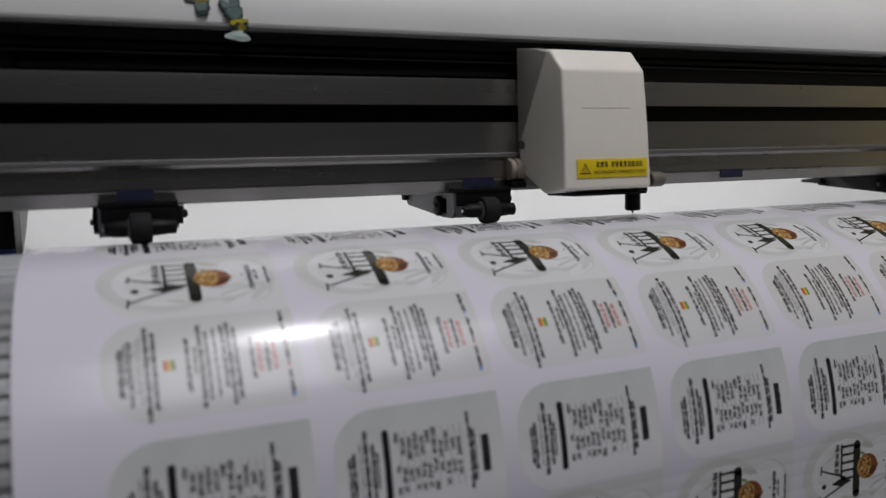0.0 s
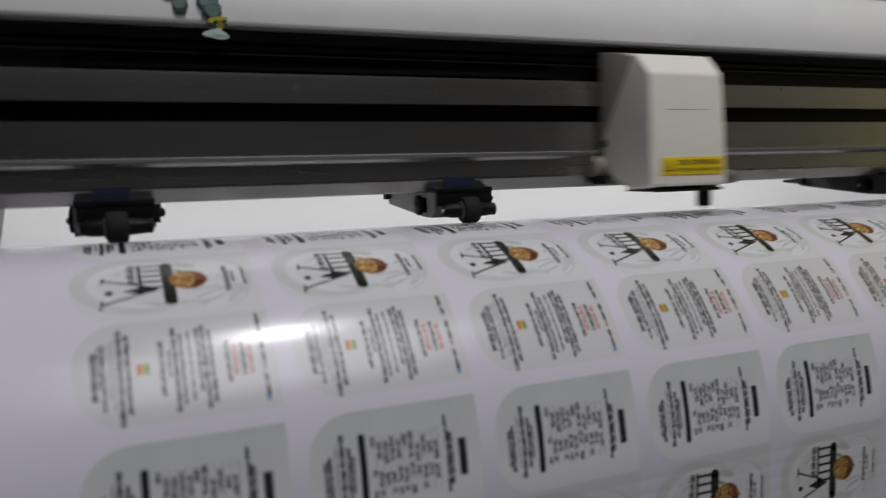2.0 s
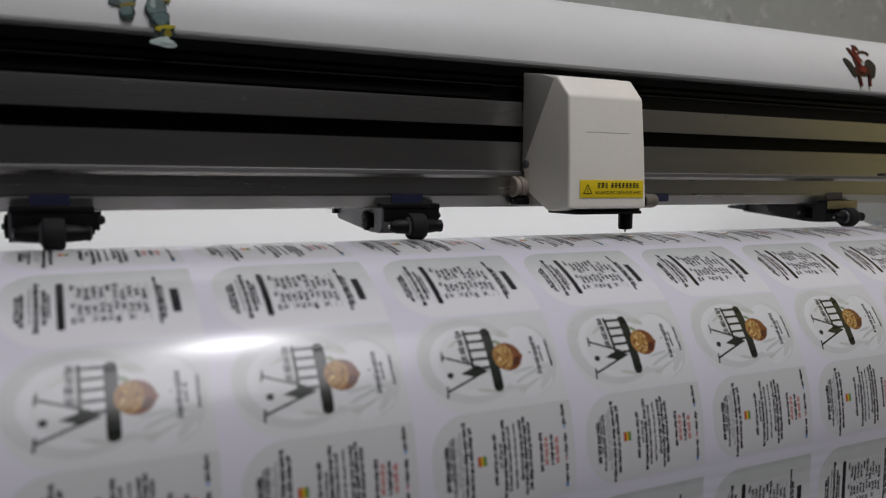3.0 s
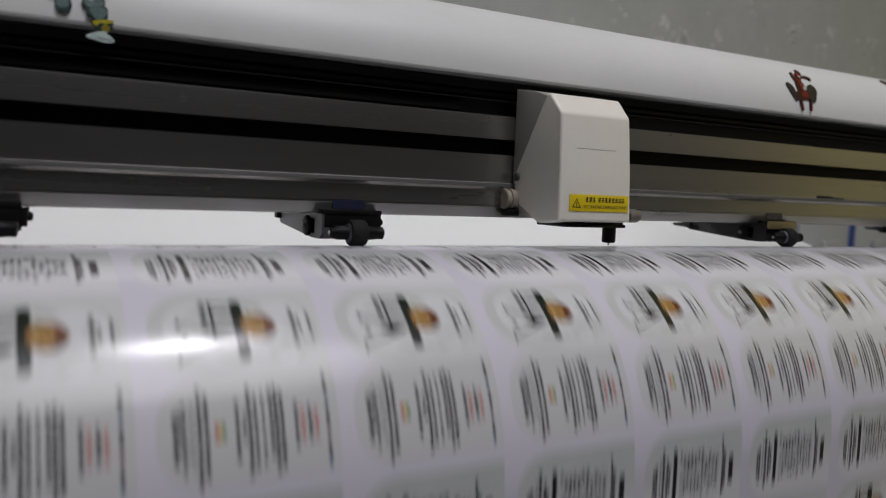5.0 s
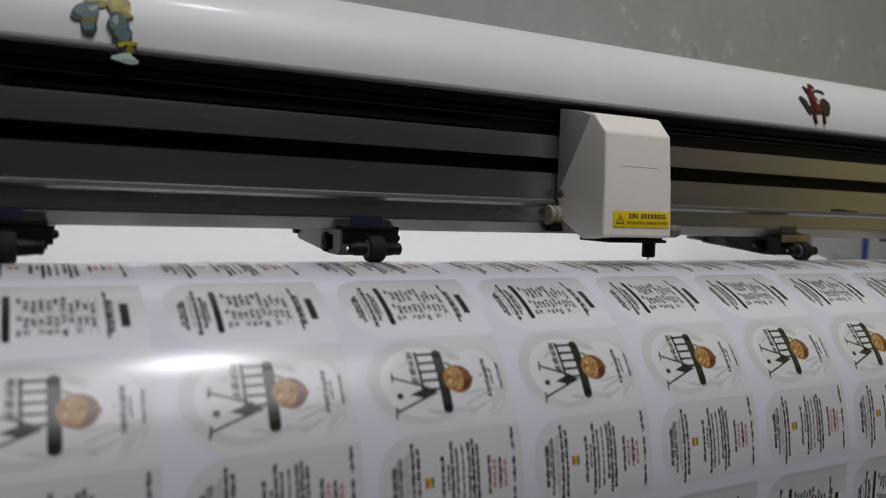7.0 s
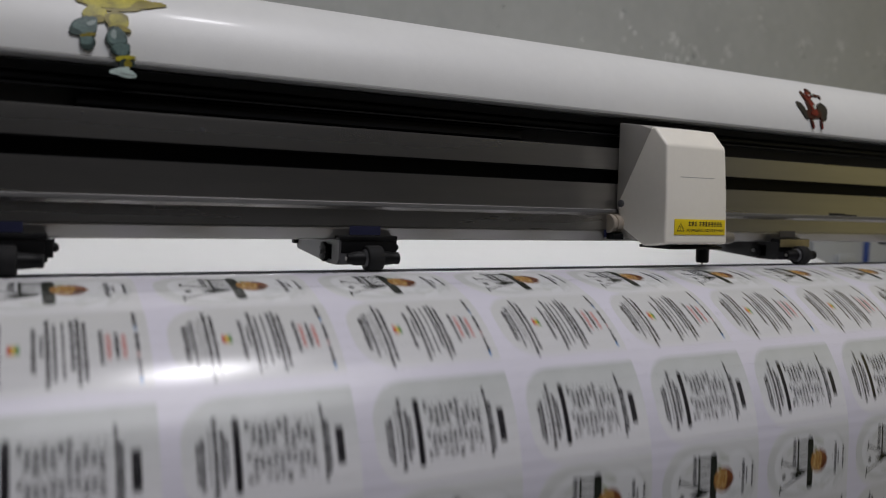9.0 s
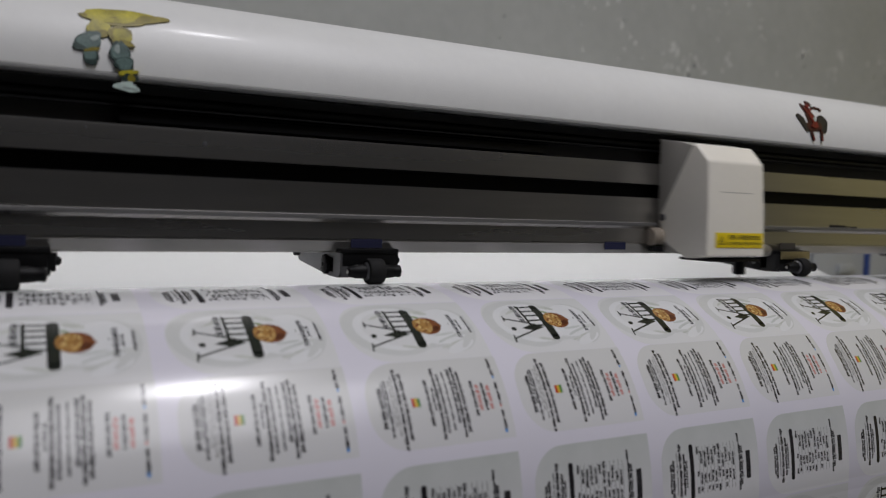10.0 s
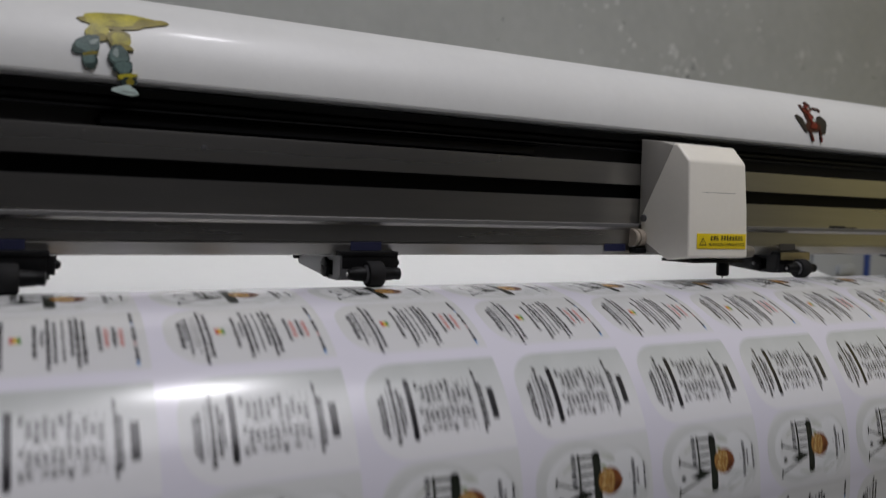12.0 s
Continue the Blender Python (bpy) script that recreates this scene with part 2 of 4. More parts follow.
# ---- the room ----
def room():
    x0, x1, y0, y1, z0, z1 = -150, 96, -150, 32, -46, 112
    # floor, south, west and east walls are unseen, toned for the beam's reflections
    tagged(part("floor", box(x0, x1, y0, y1, z0 - 4, z0), FLOOR), "dark grey tiled workshop floor", "floor", kind="structure")
    tagged(part("ceiling", box(x0, x1, y0, y1, z1, z1 + 4), CEIL), "plain white painted ceiling", "ceiling", kind="structure")
    w = tagged(part("wall_north", box(x0, x1, y1, y1 + 6, z0, z1), WALL), "grey plastered wall with chipped paint specks", "wall", kind="structure")
    tagged(part("wall_south", box(x0, x1, y0 - 6, y0, z0, z1), DIM_WALL), "unseen wall kept dark for the beam's reflections", "wall", kind="structure")
    tagged(part("wall_west", box(x0 - 6, x0, y0, y1, z0, z1), DIM_WALL), "unseen wall kept dark for the beam's reflections", "wall", kind="structure")
    tagged(part("wall_east", box(x1, x1 + 6, -57, y1, z0, z1), WARM_WALL), "warm cream painted side wall", "wall", kind="structure")
    tagged(part("wall_east_2", box(x1, x1 + 6, y0, -57, z0, z1), MID_WALL), "unseen end of the side wall, toned grey for the beam's reflections", "wall", kind="structure")
    rnd = random.Random(4)
    heaps = [(45.2, 15.3, 1.6), (47.3, 15.4, 1.2), (51.0, 16.0, 0.8), (62.0, 18.3, 1.0), (66.5, 16.5, 0.9), (67.8, 18.9, 0.8), (75.4, 19.0, 0.9), (42.6, 15.7, 1.5), (38, 17, 2.0), (55, 20, 2.5), (48, 22, 2.0), (33, 19, 2.0)]
    for mat, name, count in ((SPECK, "paint_specks", 210), (PIT, "plaster_pits", 70)):
        b = bmesh.new()
        for q in range(count):
            if mat is SPECK and q % 5 < 3:
                hx, hz, spread = heaps[q % len(heaps)]
                cx, cz = rnd.gauss(hx, spread * 0.6), rnd.gauss(hz, spread * 0.5)
            else:
                cx, cz = rnd.uniform(15, 84), rnd.uniform(6, 36)
            r = rnd.choice((0.05, 0.07, 0.09, 0.13, 0.13, 0.22)) * (0.9 if mat is PIT else 1)
            tall = rnd.choice((1.0, 1.0, 1.6, 2.6)) if mat is SPECK else 1.2
            n = 9
            ring = [b.verts.new((cx + r * rnd.uniform(0.5, 1.1) * math.cos(6.283 * i / n), y1 - 0.015, cz + r * tall * rnd.uniform(0.6, 1.1) * math.sin(6.283 * i / n))) for i in range(n)]
            back = [b.verts.new((v.co.x, y1, v.co.z)) for v in ring]
            b.faces.new(ring)
            for i in range(n):
                b.faces.new((ring[i], ring[(i + 1) % n], back[(i + 1) % n], back[i]))
        part(name, b, mat, w)["kind"] = "stuff"


def backing_sheet():
    b = extrude([(2.65, -2.00), (4.5, -1.40), (6.2, -0.64), (8.6, 0.50), (8.63, 0.44), (6.24, -0.70), (4.53, -1.46), (2.69, -2.05)], -12.1, 27.6)
    tagged(part("backing_sheet", b, WHITE_BOARD), "blank white paper web rising behind the cutter", "vinyl sheet")


def storage_cabinet():
    c = tagged(empty("storage_cabinet", (0, 0, 0)), "pale grey cabinet with blue trim against the wall", "cabinet")
    part("body", box(43, 95, 22, 31.8, -46, 2.0, 0.15), CABINET, c)
    for i in range(6):
        x = 43.5 + i * 7.4
        d = part("door", box(x, x + 6.9, 21.6, 22, -30, 1.2, 0.08), CABINET, c)
        part("handle", box(x + 3.0, x + 5.2, 21.2, 21.6, -3.35, -2.6, 0.1), CABINET, d)
        if i % 2 == 1:
            part("trim", box(x + 6.95, x + 7.35, 21.3, 22.02, -30, 1.2, 0.05), BLUE_TRIM, c, "blue vertical trim strip")


# ---- the cutter ----
XL, XR = -32, 44


def cutter_body():
    m = tagged(empty("vinyl_cutter"), "wide roll-fed vinyl cutter with aluminium beam", "vinyl cutter")
    beam = [(0.16, -0.42), (0.10, -0.40), (0.075, -0.375), (0.0, -0.06), (0.05, -0.05), (0.05, 0.0), (0.0, 0.01), (0.0, 0.50), (-0.07, 0.55), (-0.11, 0.59), (-0.11, 0.733),
            (0.02, 0.735), (0.03, 1.3), (0.02, 1.657), (0.55, 1.657), (0.55, 2.168), (0.0, 2.168), (0.0, 2.86), (0.008, 2.935), (0.03, 2.945), (0.9, 2.95), (0.9, 4.1), (3.0, 4.1), (3.0, -0.42)]
    part("beam", extrude(beam, XL, XR), ALU, m, "dull extruded aluminium beam with long grooves", smooth=0.5)
    part("ridge", extrude([(-0.112, 0.60), (-0.13, 0.615), (-0.13, 0.715), (-0.112, 0.731)], XL, XR), ALU_EDGE, m, "bright worn aluminium rib")
    # black strips cover the groove's back, floor and top
    part("groove_black_strip", extrude([(0.50, 1.66), (0.54, 1.66), (0.54, 2.163), (0.50, 2.163)], XL, XR), BLACK_METAL, m, "black strip inside the beam's groove")
    part("groove_black_strip", box(XL, XR, 0.03, 0.5, 1.659, 1.677), BLACK_METAL, m)
    part("groove_black_strip", box(XL, XR, 0.02, 0.5, 2.148, 2.166), BLACK_METAL, m)
    part("rail_recess", box(XL, XR, 0.70, 0.88, 2.97, 4.17), RECESS, m, "black recess behind the carriage rail")
    part("guide_rail", lathe([(XL, 0.13), (XR, 0.13)], (0, 0.50, 3.66)), BLACK_METAL, m, "dark guide rail")
    part("guide_rail", box(XL, XR, 0.3, 0.7, 3.44, 3.49), BLACK_METAL, m)
    part("drive_belt", box(XL, XR, 0.25, 0.32, 3.80, 4.04), RUBBER, m, "black toothed drive belt")
    # hood: a rounded white cover over a darker lower lip
    outer = [(0.55, 4.20), (0.0, 4.20), (-0.07, 4.21), (-0.10, 4.24)]
    for i in range(0, 19):
        a = math.radians(i * 5)
        outer.append((2.1 - 2.2 * math.cos(a), 4.3 + 2.46 * math.sin(a)))
    outer += [(3.0, 6.66), (3.8, 6.35), (4.2, 5.8), (4.3, 4.05)]
    part("hood", extrude(outer, XL, XR), HOOD, m, "rounded white powder-coated hood", smooth=0.5)
    part("hood_lip", extrude([(-0.105, 4.225), (-0.135, 4.20), (-0.135, 4.14), (-0.11, 4.12), (0.6, 4.08), (0.6, 4.195), (-0.06, 4.205)], XL, XR), LIP, m, "grey lower edge of the hood")
    # platen with fine ribs under the sheet
    prof = []
    s = -3.1
    while s < 9.6:
        (y, z), a = sheet_at(s)
        k = 0.16 if int((s + 10) / 0.22) % 2 else 0.07
        prof.append((SHEET_STEP * (y + k * math.sin(a)), SHEET_STEP * (z - k * math.cos(a))))
        s += 0.09
    (ye, ze) = prof[-1]
    prof += [(-3.0, ze - 0.4), (2.2, -8.0), (2.2, -2.6), (1.2, -1.75)]
    part("platen", extrude(prof, XL, XR), PLATEN, m, "ribbed grey platen that carries the sheet", smooth=0.3)
    part("front_panel", box(XL, XR, -3.0, 2.2, -14, ze - 0.45, 0.2), STAND, m)
    for x in (XL + 3, XR - 3):
        part("end_housing", box(x - 3.2, x + 3.2, -4.4, 4.6, -8, 6.4, 0.5), STAND, m, "grey moulded end housing")
        part("leg", box(x - 1.6, x + 1.6, -1, 2.5, -44.5, -14, 0.3), STAND, m)
        part("foot", box(x - 2, x + 2, -14, 14, -45.95, -44.4, 0.4), BLACK_PLASTIC, m)
    b = box(-19.5, -12.2, 2.95, 4.6, -3.4, -0.3, 0.05)
    br = part("rear_bracket", b, BLACK_PLASTIC, m, "dark rear media bracket")
    part("bracket_trim", box(-19.4, -12.25, 2.8, 2.95, -1.75, -1.55), BLUE_TRIM, br, "blue strip")
    beam_marks(m)
    return m


def beam_tapes():
    for x, w, z, mat, lab in ((-9.6, 0.90, 0.0, BLUE_TAPE, "dark blue"), (0.0, 1.02, 0.0, BLUE_TAPE, "dark blue"), (9.83, 0.98, -0.01, BLUE_TAPE, "dark blue"), (19.24, 0.96, 0.04, DARK_TAPE, "dark grey"), (33.8, 0.9, -0.02, BLUE_TAPE, "dark blue")):
        b = box(x, x + w, -0.012, -0.002, z - 0.27, z, 0.0)
        tagged(part("tape_mark", b, mat), lab + " tape mark stuck on the aluminium beam", "tape", group="tape marks on the beam")


def beam_marks(m):
    """Small dents, screws and smudges on the beam."""
    for x, z, r in ((-4.36, 2.56, 0.13), (-7.36, 2.79, 0.05), (13.48, 2.84, 0.06), (24.48, 1.11, 0.05), (3.55, 0.92, 0.03)):
        part("dent", lathe([(-0.003, r * 0.45), (-0.001, r * 0.6), (0.02, r * 0.6)], (x, 0.0 if z > 2 else 0.08, z), "y", 12), STEEL_PLATE, m, "small dull dent")
    for x, l in ((22.4, 1.1), (23.3, 1.0)):
        part("smudge", box(x, x + l, 0.0, 0.03, 0.74, 0.80 + 0.05 * (x < 23), 0.01), BLACK_METAL, m, "dark greasy smudge on the rib")


def pinch_roller(back=3.6, plate=None):
    """A pinch roller unit; its origin is at the left end of its tape mark. back: where its side plates end."""
    plate = plate or STEEL_PLATE
    r = tagged(empty("pinch_roller"), "black pinch roller unit hanging under the beam", "pinch roller", group="pinch rollers under the beam")
    part("body", box(-0.40, 1.38, -0.33, 1.20, -0.82, -0.33, 0.05), BLACK_PLASTIC, r)
    part("body_top", box(-0.44, 1.44, -0.36, 0.30, -0.43, -0.285, 0.03), BLACK_PLASTIC, r)
    for x in (-0.46, 1.37):
        outline = [(-0.34, -0.42), (back - 0.1, -0.42), (back, -0.50), (back, -0.80), (back - 0.12, -0.88), (0.50, -1.16), (-0.14, -1.16), (-0.34, -1.00)]
        if x > 0:
            outline = [(-0.30, -0.42), (1.4, -0.42), (1.4, -0.80), (0.4, -1.0), (-0.30, -1.0)]
        sp = part("side_plate", extrude(outline, x, x + 0.07), plate if x < 0 else BLACK_PLASTIC, r, "folded steel side plate" if x < 0 else "")
        if x < 0:
            # no hole is cut: a black patch paints the dark inside of one
            part("cutout_patch", box(x - 0.012, x + 0.01, 0.26, 0.72, -1.02, -0.58, 0.0), HOLLOW_SHADE, sp, "black patch painting the dark of a cut-out")
            knob = bmesh.new()
            lathe([(-0.13, 0.05), (-0.13, 0.22), (-0.10, 0.28), (0.0, 0.29)], (x, 0.78, -0.82), "x", 24, knob)
            for k in range(12):
                a = 6.283 * k / 12
                lathe([(-0.115, 0.025), (-0.09, 0.035), (0.0, 0.035)], (x, 0.78 + 0.275 * math.cos(a), -0.82 + 0.275 * math.sin(a)), "x", 6, knob)
            part("boss", knob, BLACK_PLASTIC, sp, "black serrated knob")
            part("boss_pin", lathe([(-0.20, 0.03), (-0.19, 0.07), (-0.12, 0.08)], (x, 0.78, -0.82), "x", 12), STEEL_PLATE, sp, "small steel pin")
    part("front_flange", box(-0.39, 1.30, -0.31, -0.25, -1.13, -0.80, 0.01), plate, r, "grey steel front flange")
    part("pan", box(-0.40, 1.30, -0.14, 0.50, -1.16, -1.10, 0.01), plate, r, "folded steel lower flange")
    for x in (-0.05, 0.84):
        part("fork", box(x, x + 0.24, -0.62, -0.30, -1.06, -0.82, 0.03), BLACK_PLASTIC, r)
    part("latch", box(-0.62, -0.44, back - 0.15, back + 0.12, -0.72, -0.42, 0.04), BLACK_PLASTIC, r)
    bracket = part("end_bracket", box(1.44, 1.58, 0.0, 0.45, -0.92, -0.44, 0.03), BLACK_PLASTIC, r)
    part("side_knob", lathe([(1.56, 0.12), (1.66, 0.12), (1.68, 0.09), (1.71, 0.07)], (0, 0.20, -0.66), "x", 14), BLACK_PLASTIC, bracket)
    part("spring", lathe([(-0.62, 0.02), (-0.30, 0.02)], (1.60, 0.22, 0), "z", 8), BLACK_METAL, bracket)
    part("shaft", lathe([(-0.34, 0.09), (-0.31, 0.14), (-0.20, 0.17), (-0.12, 0.205), (0.30, 0.215), (0.75, 0.215), (1.05, 0.195), (1.20, 0.17), (1.24, 0.185), (1.32, 0.185), (1.36, 0.12), (1.37, 0.05)], (0, -0.65, -0.94)), BLACK_PLASTIC, r, "black tapered roller shaft")
    part("wheel", lathe([(0.25, 0.30), (0.27, 0.36), (0.32, 0.385), (0.70, 0.385), (0.75, 0.36), (0.77, 0.30)], (0, -0.65, -0.94), n=40), RUBBER, r, "dark rubber pressure wheel")
    part("washer", lathe([(0.20, 0.23), (0.25, 0.28)], (0, -0.65, -0.94)), STEEL_PLATE, r)
    part("pin", lathe([(-0.38, 0.02), (-0.365, 0.055), (-0.33, 0.06)], (0, -0.65, -0.94), "x", 12), ALU, r, "bright steel pin end")
    part("clip", box(1.20, 1.30, -0.60, -0.42, -1.12, -0.80, 0.03), CLEAR_CLIP, r, "pale plastic clip")
    return r


def rollers():
    first = pinch_roller()
    copy_thing(first, pose(-9.6 * U, 0, 0))
    copy_thing(first, pose(-20.0 * U, 0, 0))
    dark = pinch_roller(3.9, BLACK_METAL)
    dark.location.x = 19.24 * U
    part("release_lever", extrude([(3.4, -0.52), (4.4, -0.62), (4.5, -0.67), (4.4, -0.74), (3.4, -0.80)], -0.80, -0.62, 0.02), BLACK_PLASTIC, dark, "thin black release lever")
    # added plate: paints the yellow reflection on the black body front
    part("front_gleam", box(-0.40, 1.40, -0.40, -0.365, -0.62, -0.30, 0.01), WARM_GLEAM, dark, "added plate in the colour of the warm wall's reflection")
    copy_thing(dark, pose(33.8 * U, 0, 0))


CARRIAGE_WIDTH = 3.30


def cutting_carriage():
    """Its origin is at the right edge of its front, on the beam's tape line."""
    c = tagged(empty("cutting_carriage"), "ivory plastic cutting head with yellow warning sticker", "cutting head")
    w = -CARRIAGE_WIDTH
    side = [(-2.24, -0.40), (-2.21, 1.4), (-2.15, 3.00), (-1.62, 3.62), (-1.45, 3.62), (-0.12, 1.02), (-0.12, 0.19), (-1.30, -0.52)]
    b = extrude(side, w, 0, 0.0)
    for v in b.verts:  # the mould narrows towards its front and draws in towards the top
        if v.co.x > w / 2:
            v.co.x -= 0.06 * max(0, v.co.z)
        else:
            v.co.x += 0.143 * (-0.12 - v.co.y)
    bmesh.ops.bevel(b, geom=list(b.edges), offset=0.17, segments=5, affect="EDGES", profile=0.5, clamp_overlap=True)
    cov = part("cover", b, IVORY, c, "ivory moulded plastic cover", smooth=0.7)
    part("crease", box(-2.36, -0.72, -2.192, -2.175, 1.905, 1.918), INK, cov, "thin dark parting line")
    # rear shell; its dark colour carries the hood's shadow
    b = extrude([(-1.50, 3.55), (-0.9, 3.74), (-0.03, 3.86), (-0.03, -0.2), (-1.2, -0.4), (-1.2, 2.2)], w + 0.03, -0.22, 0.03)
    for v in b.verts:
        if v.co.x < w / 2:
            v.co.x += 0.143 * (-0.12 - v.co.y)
    part("inner_shell", b, SHADED_IVORY, c, "rear shell behind the cover, coloured darker for the hood's shadow")
    part("base_plate", box(w + 0.75, -0.02, -2.05, -0.5, -0.60, -0.50, 0.02), BLACK_PLASTIC, c, "black base plate")
    part("holder_arm", box(-0.60, 0.84, -0.98, -0.32, -0.60, -0.34, 0.04), BLACK_PLASTIC, c, "black arm that grips the blade holder")
    part("guide_wheel", lathe([(w - 0.40, 0.10), (w - 0.40, 0.31), (w - 0.37, 0.34), (w - 0.30, 0.34), (w - 0.28, 0.29), (w - 0.20, 0.29), (w - 0.18, 0.34), (w + 0.10, 0.34)], (0, -0.10, 0.22)), CREAM, c, "cream nylon guide wheel")
    part("wheel_axle", lathe([(-0.4, 0.19), (0.42, 0.19), (0.46, 0.14)], (0, -1.6, -0.20)), BLACK_PLASTIC, c, "black axle")
    part("guide_wheel", lathe([(0.40, 0.18), (0.44, 0.23), (0.78, 0.23), (0.90, 0.20), (0.98, 0.13), (1.0, 0.03)], (0, -1.6, -0.20)), CAP, c, "worn grey-beige end cap")
    part("wheel_bracket", box(w - 0.40, w + 0.1, -0.40, -0.02, -0.34, -0.14, 0.04), BLACK_PLASTIC, c)
    part("screw", lathe([(w - 0.09, 0.08), (w - 0.06, 0.13), (w + 0.02, 0.13)], (0, -0.30, 0.95)), STEEL_PLATE, c, "dull steel side screw")
    holder = part("blade_holder", lathe([(-0.30, 0.29), (-0.62, 0.29), (-0.64, 0.24), (-1.14, 0.24), (-1.19, 0.20), (-1.20, 0.08)], (0.50, -0.65, 0), "z"), BLACK_PLASTIC, c, "black blade holder")
    part("blade", lathe([(-1.19, 0.035), (-1.27, 0.025), (-1.31, 0.004)], (0.50, -0.65, 0), "z", 12), ALU_EDGE, holder, "fine steel blade")
    # warning sticker
    st = part("warning_sticker", box(-2.60, -0.15, -2.258, -2.236, -0.08, 0.46, 0.008), YELLOW, c, "yellow warning sticker with black print")
    y = -2.262
    tri = bmesh.new()
    for a, q in ((0.205, 0.0), (0.15, 0.01)):
        cx, cz = -2.32, 0.14
        vs = [tri.verts.new((cx + a * math.sin(k), y - q * 0.2, cz + a * math.cos(k))) for k in (0, 2.094, 4.189)]
        if q == 0:
            outer_ring = vs
        else:
            for i in range(3):
                tri.faces.new((outer_ring[i], outer_ring[(i + 1) % 3], vs[(i + 1) % 3], vs[i]))
    box(-2.33, -2.31, y - 0.004, y, 0.085, 0.225, 0, tri)
    box(-2.33, -2.31, y - 0.004, y, 0.045, 0.067, 0, tri)
    part("warning_triangle", tri, INK, st, "black warning triangle", smooth=0)
    bars = bmesh.new()
    rnd = random.Random(9)
    x = -1.95
    for i in range(11):  # a line of dense characters
        if i == 3:
            x += 0.09
        for k in range(3):
            z0 = 0.23 + 0.055 * k
            box(x, x + 0.11 - rnd.choice((0, 0.0, 0.03)), y - 0.004, y, z0, z0 + 0.026, 0, bars)
        box(x + 0.03 + rnd.uniform(0, 0.03), x + 0.06 + rnd.uniform(0, 0.03), y - 0.0045, y, 0.225, 0.39, 0, bars)
        x += 0.142
    part("character_line", bars, INK, st, "line of dense black characters", smooth=0)
    cu = bpy.data.curves.new("caption", "FONT")
    cu.body = "NO DRAGGING CARRIAGE BY HAND"
    cu.size, cu.align_x, cu.align_y = 0.145, "LEFT", "CENTER"
    tmp = new("caption", cu)
    bpy.context.view_layer.update()
    me = bpy.data.meshes.new_from_object(tmp.evaluated_get(bpy.context.evaluated_depsgraph_get()))
    bpy.data.objects.remove(tmp)
    b = bmesh.new()
    b.from_mesh(me)
    xs = [v.co.x for v in b.verts]
    k = 1.78 / (max(xs) - min(xs))
    for v in b.verts:
        v.co = Vector((-2.02 + (v.co.x - min(xs)) * k, y - 0.002, 0.075 + v.co.y))
    part("caption", b, INK, st, "black caption", smooth=0)
    return c


def cable_loop():
    """A flat black cable folded back in the recess; its fold is at the origin."""
    c = tagged(empty("cable_loop"), "flat black carriage cable folded in the recess", "cable")
    b = bmesh.new()
    run = [(14.0, 3.01)] + [(0.16 - 0.16 * math.cos(math.pi * (k / 12 - 0.5)), 3.18 + 0.17 * math.sin(math.pi * (k / 12 - 0.5))) for k in range(13)] + [(14.0, 3.35)]
    rings = [[b.verts.new((x, y, z)) for y in (0.12, 0.62)] for x, z in run]
    for p, q in zip(rings, rings[1:]):
        b.faces.new((p[0], p[1], q[1], q[0]))
    bmesh.ops.solidify(b, geom=list(b.faces), thickness=0.05)
    part("cable", b, RUBBER, c, smooth=0.8)
    part("cable_core", box(0.1, 13.9, 0.30, 0.55, 3.05, 3.31, 0.02), BLACK_METAL, c)
    return c


def hood_point(z):
    """The hood's surface at a height: y and how far it leans back."""
    s = min(0.999, max(0.0, (z - 4.3) / 2.46))
    a = math.asin(s)
    return 2.1 - 2.2 * math.cos(a)


def decal(name, blobs, label):
    """A flat cut sticker on the hood, made of plain coloured patches: (x, z, half width, half height, turn, material)."""
    d = tagged(empty(name), label, "sticker")
    for i, (x, z, rx, rz, turn, mat) in enumerate(blobs):
        b = bmesh.new()
        n = 18
        ca, sa = math.cos(radians(turn)), math.sin(radians(turn))
        lo, hi = [], []
        for k in range(n):
            a = 2 * math.pi * k / n
            e = 1 + 0.10 * math.sin(3 * a + i) + 0.06 * math.sin(5 * a + 2 * i)
            px, pz = rx * e * math.cos(a), rz * e * math.sin(a)
            X, Z = x + px * ca - pz * sa, z + px * sa + pz * ca
            Y = hood_point(Z) - 0.04 - 0.003 * i
            hi.append(b.verts.new((X, Y, Z)))
            lo.append(b.verts.new((X, Y + 0.038 + 0.003 * i, Z)))
        hub = b.verts.new((x, hood_point(z) - 0.04 - 0.003 * i, z))
        for k in range(n):
            b.faces.new((hub, hi[k], hi[(k + 1) % n]))
        for k in range(n):
            b.faces.new((hi[k], hi[(k + 1) % n], lo[(k + 1) % n], lo[k]))
        part("patch", b, mat, d, smooth=0.9)
    return d


